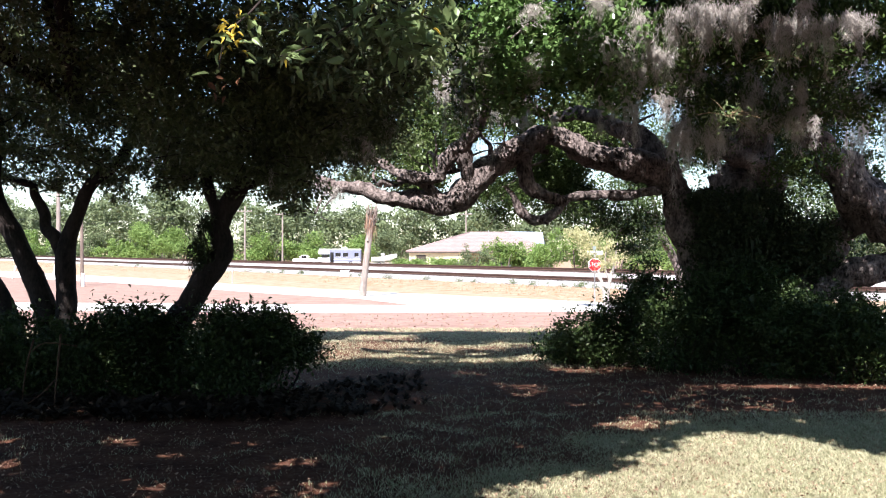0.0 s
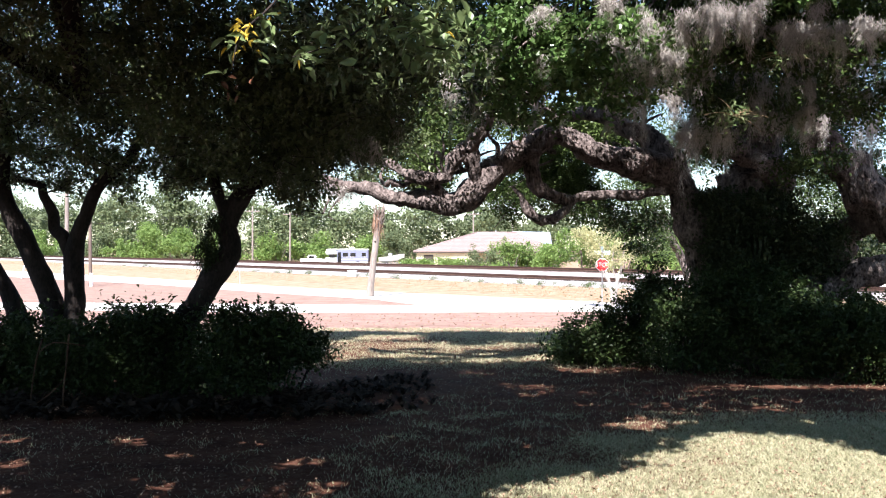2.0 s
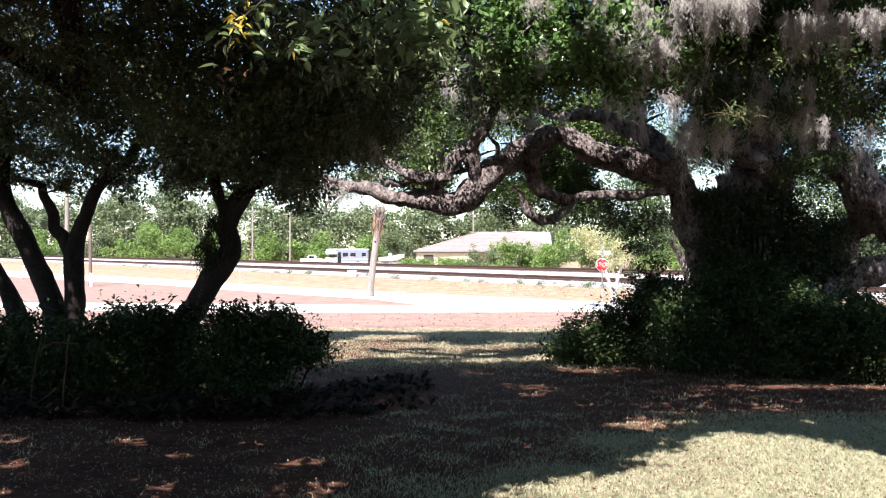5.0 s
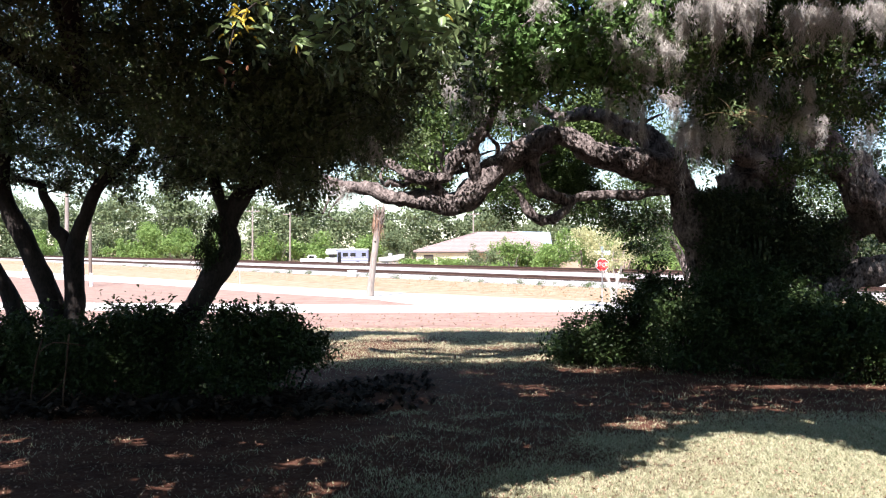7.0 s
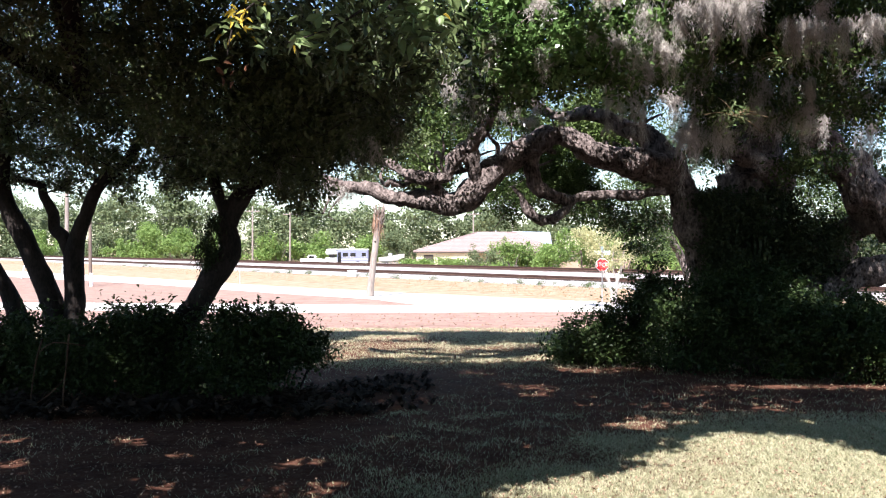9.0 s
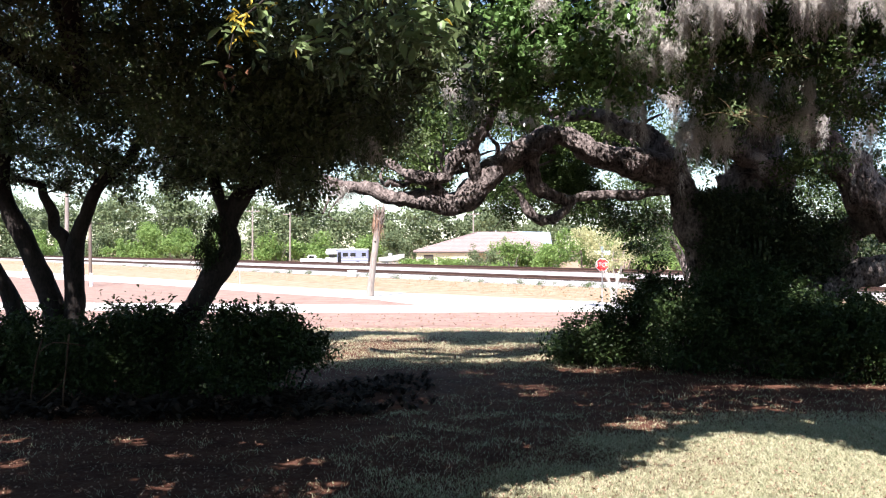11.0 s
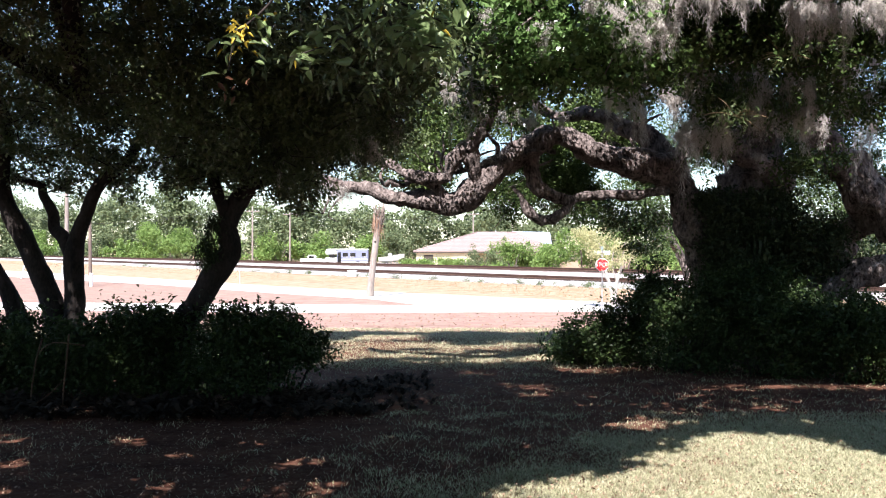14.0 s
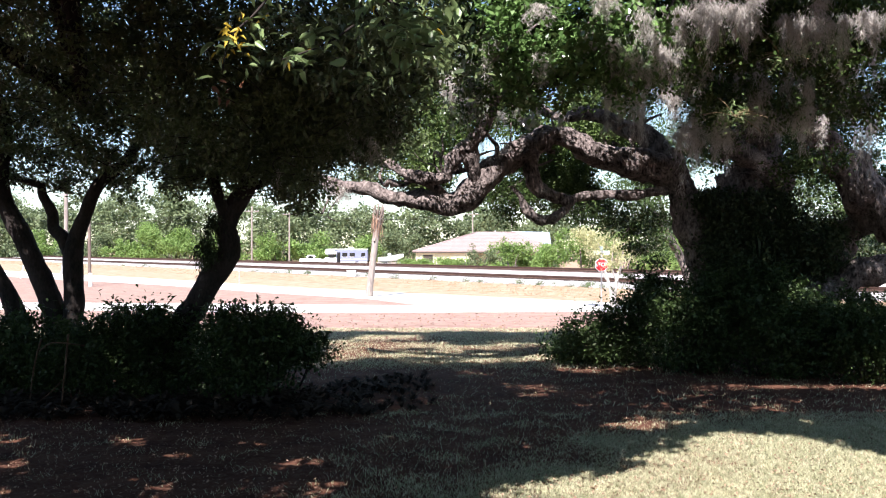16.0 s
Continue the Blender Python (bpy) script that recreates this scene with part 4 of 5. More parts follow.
# ------------------------------------------------------------- grass, litter, bed plants
def lawn():
    rng = np.random.default_rng(70)
    sets = []
    for n, y0, y1, h, w in ((420000, 10.5, 18.5, 0.026, 0.0055), (150000, 18, 26, 0.032, 0.008), (120000, 26, 38, 0.026, 0.013)):
        y = y0 + (y1 - y0) * rng.uniform(0, 1, n)
        x = rng.uniform(-0.5, 0.5, n) * (y * 0.98 + 1.5)
        patch = np.sin(x * 0.9 + 1.3 * np.sin(y * 0.5)) + np.sin(y * 1.1 + x * 0.4) + rng.normal(size=n) * 0.8
        tuft = np.sin(x * 4.1 + 2.0 * np.sin(y * 2.3)) + np.sin(y * 5.3 + 1.7 * np.sin(x * 3.1)) + rng.normal(size=n) * 0.35
        # thick in the sun patch, thinned to tufts over dark soil to deepen the shade
        edge = 0.1 + 0.74 * (y - 12) + 0.5 * np.sin(y * 2.3) + 0.4 * np.sin(x * 3 + y)
        sunlit_lawn = 1 / (1 + np.exp(-(x - edge) / 0.4)) / (1 + np.exp((y - 17.6) / 0.4)) * (0.75 + 0.25 * (tuft > -0.6))
        mid_lawn = (0.025 + 0.11 * (tuft > 0.6)) * (x > 0.2 * y - 4.4 + 0.25 * np.sin(y * 2))
        far_lawn = 1 / (1 + np.exp(-(y - 25.8) / 0.4)) * (patch > -1.6)
        shaded_tufts = 0.004 + 0.06 * (tuft > 1.4) + 0.012 * (patch > 1.2)
        keep = rng.uniform(0, 1, n) < np.maximum.reduce([sunlit_lawn, far_lawn, mid_lawn, shaded_tufts])
        x, y, tuft = x[keep], y[keep], tuft[keep]
        m = len(x)
        base = np.stack([x, y, np.full(m, -0.03)], 1)
        d = rng.normal(size=(m, 3)) * np.array([1.3, 1.3, 0.15]) + np.array([0, 0, 0.75])
        s = unit(rng.normal(size=(m, 3)) * np.array([1, 1, 0.0])) * w
        tall = h * rng.uniform(0.4, 1.5, m) * (1 + 0.2 * (tuft > 1.3))
        tip = base + d * tall[:, None] + np.array([0, 0, 0.03])
        tri = np.stack([base - s, base + s, tip], 1)
        sets.append(tri.reshape(-1, 3))
    me = quads_mesh("grass", np.concatenate(sets), 3)
    tagged(part("grass", me, GRASS), "short patchy mown grass, green to straw coloured", "grass", kind="stuff")
    n = 15000
    y = 10.5 + 27 * rng.uniform(0, 1, n) ** 1.4
    x = rng.uniform(-0.5, 0.5, n) * (y * 0.98 + 1.5)
    c = np.stack([x, y, rng.uniform(0.0, 0.04, n)], 1)
    d = rng.normal(size=(n, 3)) * np.array([1, 1, 0.22])
    q = leaf_quads(rng, c, 0.046, 0.026, droop=0, outward=d * 4)
    m = 1500
    y = rng.uniform(36, 47, m)
    c = np.stack([rng.uniform(-0.5, 0.5, m) * y, y, np.full(m, 0.0)], 1)
    q = np.concatenate([q, leaf_quads(rng, c, 0.11, 0.06, droop=0, outward=rng.normal(size=(m, 3)) * np.array([4, 4, 0.8]))])
    tagged(part("leaf_litter", quads_mesh("leaf_litter", q), LITTER), "scattered dry brown fallen leaves on the lawn", "leaves", kind="stuff")


def bed_plants():
    """Low broad-leaved rosettes in front of the shrubs."""
    rng = np.random.default_rng(71)
    kinds = []
    for k in range(4):
        g = []
        for i in range(22):
            a, ln, w = rng.uniform(0, 6.28), rng.uniform(0.3, 0.55), rng.uniform(0.03, 0.055)
            out, s = np.array([math.cos(a), math.sin(a), 0]), np.array([-math.sin(a), math.cos(a), 0])
            prev, el = np.zeros(3), rng.uniform(0.7, 1.3)
            for j in range(3):
                ang = el - j * 0.55
                nxt = prev + (out * math.cos(ang) + np.array([0, 0, math.sin(ang)])) * ln / 3
                w1, w2 = w * (0.7, 1.0, 0.75)[j], w * (1.0, 0.75, 0.08)[j]
                g += [prev - s * w1, prev + s * w1, nxt + s * w2, nxt - s * w2]
                prev = nxt
        kinds.append(quads_mesh("bed_plant", np.array(g)))
    n = 0
    while n < 270:
        x, y = rng.uniform(-9, -0.2), rng.uniform(17.5, 25)
        if not (y > 17.0 + 0.25 * math.sin(x * 2) + max(0, x + 2.5) * 1.0 and y < 19.6 + max(0, x + 4) * 1.3):
            continue
        ob = part("bed_plant", kinds[n % 4], LEAF_BED)
        ob.matrix_world = Matrix.Translation((x, y, -0.03)) @ Matrix.Rotation(rng.uniform(0, 6.3), 4, "Z") @ Matrix.Scale(rng.uniform(0.6, 1.15) * (1.0 if x < -3 else max(0.45, 1.0 - 0.22 * (x + 3))), 4)
        tagged(ob, "low broad-leaved dark bed plant in the shade", "plant", "plants at the edge of the bed")
        n += 1


lawn()
bed_plants()


# ------------------------------------------------------------- hanging moss
def moss_mesh(seed, length, radius, strands):
    """A tuft: a few hanging ropes, each a fuzz of short curly strands."""
    rng = np.random.default_rng(seed)
    ropes = []
    for i in range(rng.integers(5, 9)):
        a, r = rng.uniform(0, 6.28), radius * rng.uniform(0.1, 1) ** 0.6
        ropes.append((np.array([r * math.cos(a), r * math.sin(a), rng.uniform(-0.12, 0.06)]), length * rng.uniform(0.15, 1.0) ** 1.3, rng.normal(size=2) * 0.1, rng.uniform(0.6, 1.5)))
    g = []
    for i in range(strands):
        top, ln, lean, fat = ropes[rng.integers(len(ropes))]
        t = rng.uniform(0, 1)
        env = (0.06 * (1 - t) ** 0.6 + 0.012) * fat * (1 + 0.5 * math.sin(t * 17 + 5 * fat))
        p = top + np.array([lean[0] * t + 0.025 * math.sin(9 * t + i % 7), lean[1] * t, -ln * t]) + rng.normal(size=3) * env * np.array([1, 1, 0.5])
        sl, w = rng.uniform(0.04, 0.12), rng.uniform(0.0022, 0.005)
        b, curl = rng.uniform(0, 6.28), rng.uniform(-2.0, 2.0)
        s = np.array([math.cos(b), math.sin(b), 0.3])
        d = np.array([rng.normal() * 0.5, rng.normal() * 0.5, -0.9])
        for k in range(3):
            nxt = p + d * sl / 3
            d = d + np.array([math.cos(b + k * curl), math.sin(b + k * curl), -0.3]) * 0.6
            w1, w2 = w * (1 - 0.2 * k), w * (1 - 0.2 * (k + 1))
            g += [p - s * w1, p + s * w1, nxt + s * w2, nxt - s * w2]
            p = nxt
    return quads_mesh("moss", np.array(g))


MOSS_KINDS = [moss_mesh(80 + i, 1.0, (0.15, 0.19, 0.11, 0.23)[i % 4], (700, 850, 520, 1000)[i % 4]) for i in range(8)]
moss_near, moss_mid = [], []


def moss(at, length, wide, near, label):
    k = len(moss_near) + len(moss_mid)
    ob = part("spanish_moss", MOSS_KINDS[k % 8], MOSS)
    ob.scale = (wide, wide, length)
    ob.location = at
    tagged(ob, label, "moss", "moss hanging from the oak")
    (moss_near if near else moss_mid).append(ob)


def hang_moss():
    rng = np.random.default_rng(90)
    for x, y, z, ln in ((4.1, 16, 7.05, 0.95), (4.35, 16.1, 7.0, 1.0), (4.6, 15.9, 6.95, 0.8), (4.85, 16.0, 7.0, 1.05), (5.05, 16.1, 7.1, 0.6), (5.6, 15.9, 6.95, 0.8),
                        (5.7, 16.0, 6.9, 1.15), (5.95, 16.2, 6.9, 0.9), (6.2, 16.0, 6.95, 0.8), (6.5, 16.1, 6.95, 0.9), (6.8, 16.0, 7.0, 0.7), (7.1, 16.2, 7.1, 0.9),
                        (6.0, 15.7, 7.15, 0.75), (4.5, 16.4, 7.2, 0.9), (2.35, 15.8, 6.5, 0.6), (2.7, 15.9, 6.4, 0.75), (3.0, 15.8, 6.2, 0.7), (3.25, 15.9, 6.0, 0.6), (1.5, 15.7, 6.9, 0.6), (2.55, 15.7, 7.1, 0.6), (0.75, 15.8, 6.35, 0.6), (1.6, 15.7, 6.15, 0.55), (3.4, 15.9, 6.6, 1.0), (3.5, 15.8, 6.2, 0.8), (3.15, 15.8, 6.9, 0.9), (3.75, 15.9, 6.9, 1.0)):
        moss((x, y, z), ln * 1.1, rng.uniform(0.7, 1.05), True, "long pale grey moss hanging in sunlight")
    # a curtain of tufts along the limbs further in
    for x0, x1, y0, y1, z0, z1, l0, l1, n in (
            (4.4, 8.6, 17.6, 20.4, 5.2, 7.8, 0.4, 1.4, 34), (6.0, 9.4, 19, 22, 5.6, 7.4, 0.6, 1.4, 14), (3.0, 5.4, 18, 21, 5.4, 7.0, 0.6, 1.3, 18), (0.4, 3.2, 22, 24.5, 6.2, 7.6, 0.5, 1.15, 14),
            (-3.4, -0.6, 19, 23, 5.2, 6.9, 0.6, 1.5, 18), (8.5, 11.5, 20, 24, 6.0, 8.0, 0.6, 1.4, 16), (0.0, 0.7, 19.5, 22, 6.2, 7.8, 0.9, 1.6, 9), (-6.5, -5.2, 20, 23, 5.0, 5.4, 0.5, 0.9, 4)):
        for _ in range(n):
            moss((rng.uniform(x0, x1), rng.uniform(y0, y1), rng.uniform(z0, z1)), rng.uniform(l0, l1), rng.uniform(0.45, 0.95), False, "grey moss tuft hanging from a limb")
    # short tufts draped on the arching limb
    for px, py, pz in ((-3.05, 25.45, 4.75), (-2.85, 25.40, 4.66), (-2.65, 25.30, 4.58), (-2.45, 25.35, 4.60), (-3.35, 25.6, 5.35), (-3.42, 25.7, 5.25), (-3.15, 25.5, 4.90), (1.1, 24.7, 5.3), (1.5, 24.8, 5.5), (2.2, 25.1, 5.9), (5.6, 26.2, 5.3), (7.9, 24.9, 5.4)):
        moss((px, py, pz), rng.uniform(0.4, 0.7), 1.0, False, "pale moss tuft draped over an arching limb")


hang_moss()


# ------------------------------------------------------------- branches that the wind moves
def near_branch():
    """Leafy twig close to the camera, hung from the crown above."""
    rng = np.random.default_rng(100)
    root = Vector((-0.95, 7.6, 6.2))
    lift = Vector((0.03, 0, -0.07))
    br = new("branch")
    br.parent = shade_b
    br.location = root + lift
    tagged(br, "low leafy twig with yellow leaves and pale ones brightened as sunlit")
    lines = [[(-0.95, 7.6, 6.2), (-0.7, 7.2, 5.3), (-0.38, 7.0, 4.68), (-0.22, 6.9, 4.55), (0.0, 6.85, 4.5)],
             [(-0.88, 7.3, 5.5), (-1.25, 7.0, 4.85), (-1.47, 6.95, 4.62), (-1.52, 6.9, 4.36)],
             [(-0.6, 7.0, 4.7), (-0.8, 6.9, 4.55), (-1.1, 6.9, 4.45)],
             [(-0.85, 7.2, 5.3), (-0.5, 7.0, 4.95), (-0.15, 6.9, 4.75), (0.05, 6.9, 4.66)]]
    g = Geo()
    for ln in lines:
        g = Geo().tube([Vector(p) - root for p in ln], [0.016, 0.013, 0.010, 0.007, 0.004][-len(ln):], 6, steps=4)
        part("twig", g.mesh("twig"), BARK_DARK, br)

    def leaf_mesh(ln, w):
        v = [(0, 0, 0), (0.3 * ln, w * 0.5, 0.012), (0.62 * ln, w * 0.42, 0.0), (ln, 0, -0.03), (0.62 * ln, -w * 0.42, 0.0), (0.3 * ln, -w * 0.5, 0.012), (0.3 * ln, 0, -0.004), (0.62 * ln, 0, -0.016)]
        me = bpy.data.meshes.new("leaf")
        me.from_pydata(v, [], [(0, 6, 1), (1, 6, 7, 2), (2, 7, 3), (0, 5, 6), (6, 5, 4, 7), (7, 4, 3)])
        me.polygons.foreach_set("use_smooth", [True] * 6)
        return me
    kinds = [leaf_mesh(0.135, 0.062), leaf_mesh(0.11, 0.046), leaf_mesh(0.09, 0.03)]
    pale = [k.copy() for k in kinds]
    yellow = [leaf_mesh(0.085, 0.028), leaf_mesh(0.07, 0.024), leaf_mesh(0.06, 0.02)]
    spots = []
    for li, count in ((0, 84), (1, 52), (2, 34), (3, 92)):
        ln = [Vector(p) for p in lines[li]]
        for i in range(count):
            t = rng.uniform(0.3, 1.0) * (len(ln) - 1)
            k = min(int(t), len(ln) - 2)
            p = ln[k].lerp(ln[k + 1], t - k)
            p = p + Vector(rng.normal(size=3)) * 0.075
            spots.append((p, rng.uniform() < (0.9 if li == 1 and -1.54 < p.x < -1.36 else 0.07), li))
    # the duller leaves behind, too many to count
    back = [((-0.2, 7.6, 4.75), (0.55, 0.5, 0.35), 60), ((-0.75, 7.8, 4.75), (0.6, 0.5, 0.35), 60), ((-1.35, 7.8, 4.75), (0.45, 0.5, 0.35), 36), ((0.0, 8.2, 4.5), (0.4, 0.5, 0.35), 34), ((-0.6, 8.0, 4.45), (0.5, 0.4, 0.2), 26)]
    pts, cen = clumps(rng, back, 7, 0.10)
    q = leaf_quads(rng, pts - np.array(root), 0.095, 0.034, droop=0.4)
    tagged(part("foliage", quads_mesh("foliage", q), LEAF_DARK, br, "dull green leaves in shade"), kind="stuff")
    for i, (p, is_yellow, li) in enumerate(spots):
        # front leaves get the sun-brightened green, the bunch behind the dark one
        me, m = (yellow[i % 3], LEAF_YELLOW) if is_yellow else (pale[i % 3], LEAF_PALE)
        lf = part("leaf", me, m, br)
        d = Vector((rng.normal(), rng.normal() * 0.7, rng.normal() * 0.5 - 0.2)).normalized()
        q = d.to_track_quat("X", "Z").to_matrix().to_4x4() @ Matrix.Rotation(rng.normal() * 0.7, 4, "X")
        lf.matrix_local = Matrix.Translation(p - root) @ q
    for i in range(7):
        lf = part("dead_leaf", kinds[i % 3], DRY_LEAF, br)
        lf.matrix_local = Matrix.Translation(Vector((-1.53, 6.9, 4.24)) + Vector(rng.normal(size=3)) * 0.05 - root) @ Euler(rng.normal(size=3) * 1.2).to_matrix().to_4x4() @ Matrix.Scale(0.6, 4)
    return br


def sunny_branch():
    """Drooping oak branch in the sun, with small glossy leaves."""
    rng = np.random.default_rng(101)
    root = Vector((4.6, 18, 8.2))
    br = new("branch")
    br.parent = live_oak
    br.location = root
    tagged(br, "drooping branch with small glossy leaves coloured brighter as sunlit")
    g = Geo()
    for e in ((0.7, 15.8, 5.9), (1.6, 16.0, 5.6), (2.6, 16.0, 5.6), (3.4, 16.2, 5.9), (1.2, 16.2, 6.6), (2.2, 16.3, 6.5)):
        e = Vector(e)
        mid = root.lerp(e, 0.55) + Vector((0, 0, 0.45))
        g = Geo().tube([Vector((0, 0, 0)), mid - root, e - root], [0.045, 0.025, 0.008], 6, steps=5)
        part("twig", g.mesh("twig"), BARK, br)
    pts, cen = clumps(rng, [((0.9, 16, 6.3), (0.4, 0.6, 0.5), 20), ((1.6, 16, 6.0), (0.6, 0.7, 0.5), 34), ((2.4, 16, 6.15), (0.7, 0.7, 0.65), 40), ((3.2, 16.2, 6.7), (0.7, 0.8, 0.5), 28), ((1.5, 16.2, 6.9), (1.2, 0.8, 0.4), 40), ((3.3, 16.1, 5.9), (0.3, 0.3, 0.25), 7), ((1.0, 16.0, 5.55), (0.35, 0.4, 0.3), 8), ((2.0, 16.0, 5.45), (0.3, 0.4, 0.25), 7), ((2.9, 16.1, 5.6), (0.3, 0.4, 0.3), 7), ((1.4, 16.0, 5.35), (0.25, 0.4, 0.2), 5),
                           ((5.9, 16.7, 7.45), (1.6, 0.3, 0.25), 40)], 26, 0.105)
    part("foliage", quads_mesh("foliage", leaf_quads(rng, pts - np.array(root), 0.13, 0.075, droop=0.1)), LEAF_GLOSSY, br)
    return br


def dry_stalks():
    """Dead stalks leaning in the shrubs at the edge of the bed."""
    for pts, r in (([(-6.99, 18.60, 1.41), (-7.00, 18.50, 0.91), (-7.06, 18.50, 0.28), (-7.08, 18.50, -0.19)], 0.022), ([(-7.49, 18.60, 1.32), (-7.63, 18.60, 0.79), (-7.75, 18.60, -0.16)], 0.018),
                   ([(-6.62, 18.40, 1.21), (-7.20, 18.40, 1.27), (-7.44, 18.40, 1.11)], 0.014), ([(-6.98, 18.30, 0.60), (-7.23, 18.20, 0.32), (-7.54, 18.10, 0.11)], 0.012)):
        ob = part("dry_stalk", Geo().tube(pts, [r, r * 0.9, r * 0.7, r * 0.5][:len(pts)], 6, 0.2, pts[0][0], 3).mesh("dry_stalk"), DRY_STALK)
        tagged(ob, "dry reddish-brown dead stalk among dark shrubs", "stalk", "dead stalks in the bed")


def air_plant(at, seed):
    rng = np.random.default_rng(seed)
    a = thing("air_plant", at, "yellowish air plant with thin bare twigs on a limb", "plant")
    pts = rng.normal(size=(150, 3)) * np.array([0.22, 0.15, 0.13])
    part("foliage", quads_mesh("foliage", leaf_quads(rng, pts, 0.13, 0.035, droop=0.0)), LEAF_PALE, a)
    for i in range(7):
        d = Vector((rng.normal(), rng.normal() * 0.5, rng.normal() * 0.5)).normalized() * rng.uniform(0.3, 0.6)
        part("twig", Geo().tube([(0, 0, 0), d * 0.5 + Vector((0, 0, 0.05)), d], [0.01, 0.008, 0.004], 5, steps=3).mesh("twig"), VERGE_STRAW, a)


dry_stalks()
air_plant((5.10, 17.40, 5.33), 3)
air_plant((5.87, 17.20, 6.33), 4)
twig_near = near_branch()
branch_sunny = sunny_branch()
# ------------------------------------------------------------- poles, signs
def utility_pole(x, y, h, r, label, material, arm=True, lean=0.0):
    p = thing("utility_pole", Matrix.Translation((x, y, 0)) @ Matrix.Rotation(radians(lean), 4, "Y"), label, "utility pole", "utility poles along the railway")
    part("pole", Geo().tube([(0, 0, -0.2), (0, 0, h * 0.5), (0, 0, h)], [r, r * 0.88, r * 0.72], 10, 0.04, x, 3).mesh("pole"), material, p)
    if arm:
        part("crossarm", Geo().box(-1.2, -0.09 - r * 0.7, h - 0.9, 1.2, 0.0 - r * 0.7, h - 0.76).mesh("crossarm", False), material, p)
        for dx in (-1.05, -0.5, 0.5, 1.05):
            part("insulator", Geo().tube([(dx, -0.05 - r * 0.7, h - 0.76), (dx, -0.05 - r * 0.7, h - 0.7), (dx, -0.05 - r * 0.7, h - 0.58)], [0.05, 0.07, 0.03], 8, smooth=False).mesh("insulator"), STEEL, p)
    return p


utility_pole(-30.7, 81.2, 9.5, 0.19, "thick grey wooden utility pole by the road", POLE, False)
utility_pole(-28.7, 81.0, 7.2, 0.15, "dark slim wooden pole by the road", POLE_DARK, False, -0.4)
utility_pole(-31.2, 163, 10.0, 0.16, "pale utility pole with crossarm before woods", POLE)
utility_pole(-26.6, 173, 9.8, 0.16, "pale utility pole with crossarm before woods", POLE)
utility_pole(-38.2, 170, 10.2, 0.16, "pale utility pole with crossarm before woods", POLE)
utility_pole(6.1, 200, 10.8, 0.17, "pale utility pole behind a house", POLE)
utility_pole(14.3, 205, 8.0, 0.10, "thin pale pole behind a house", POLE, False)


def wire(a, b, sag):
    a, b = Vector(a), Vector(b)
    pts = [a.lerp(b, t / 8) - Vector((0, 0, sag * 4 * (t / 8) * (1 - t / 8))) for t in range(9)]
    tagged(part("overhead_wire", Geo().tube(pts, [0.018] * 9, 4, steps=1).mesh("overhead_wire"), WIRE), "thin dark overhead wire between poles", "wire", "overhead wires")


for dx in (-1.05, 1.05):
    wire((-38.2 + dx, 169.9, 9.6), (-31.2 + dx, 162.9, 9.4), 0.2)
    wire((-31.2 + dx, 162.9, 9.4), (-26.6 + dx, 172.9, 9.2), 0.2)
    wire((-26.6 + dx, 172.9, 9.2), (6.1 + dx, 199.9, 10.2), 1.2)
    wire((-90 + dx, 215, 9.6), (-38.2 + dx, 169.9, 9.6), 1.6)
wire((-31.2, 163, 6.0), (-26.6, 173, 5.9), 0.1)
wire((-31.2, 163, 6.0), (-38.2, 170, 6.2), 0.1)
wire((-30.7, 81.2, 9.0), (-19.5, 95, 3.2), 0.15)


def palm():
    """Leaning bare palm trunk with a ragged head of old leaf bases."""
    p = thing("palm_trunk", Matrix(), "leaning bare palm trunk with ragged top at the roadside", "palm")
    part("trunk", Geo().tube([(-4.58, 62.50, -0.09), (-4.54, 62.50, 0.73), (-4.33, 62.50, 2.50), (-4.12, 62.50, 4.28), (-4.01, 62.50, 4.95)], [0.25, 0.215, 0.2, 0.205, 0.22], 14, 0.10, 2, 8).mesh("trunk"), POLE, p)
    rng = np.random.default_rng(7)
    top = Vector((-4.01, 62.50, 4.88))
    for i in range(22):
        a = i * 2.4
        out = Vector((math.cos(a), math.sin(a), 0))
        b = top + Vector((0, 0, rng.uniform(-0.5, 0.5)))
        g = Geo().tube([b + out * 0.12, b + out * 0.3 + Vector((0, 0, 0.22)), b + out * 0.36 + Vector((0, 0, 0.5))], [0.07, 0.05, 0.025], 5, 0.2, i, 2)
        part("leaf_base", g.mesh("leaf_base"), POLE_DARK, p)
    g = []
    for i in range(120):
        a = rng.uniform(0, 6.28)
        q = np.array(top) + np.array([0.25 * math.cos(a) - 0.12, 0.25 * math.sin(a), rng.uniform(-0.3, 0.4)])
        s = np.array([rng.normal(), rng.normal(), 0]) * 0.015
        e = q + np.array([rng.normal() * 0.12, rng.normal() * 0.12, -rng.uniform(0.4, 1.3)])
        g += [q - s, q + s, e + s * 0.3, e - s * 0.3]
    tagged(part("dead_fibre", quads_mesh("dead_fibre", np.array(g)), LITTER, p, "dry brown fibres hanging from the head"), kind="stuff")
    # dark plug on the bark stands for the shaded hole in the trunk
    part("trunk_hole", Geo().tube([(-4.24, 62.28, 3.46), (-4.24, 62.24, 3.46)], [0.06, 0.045], 8, smooth=False).mesh("trunk_hole"), BARK_DARK, p)


palm()


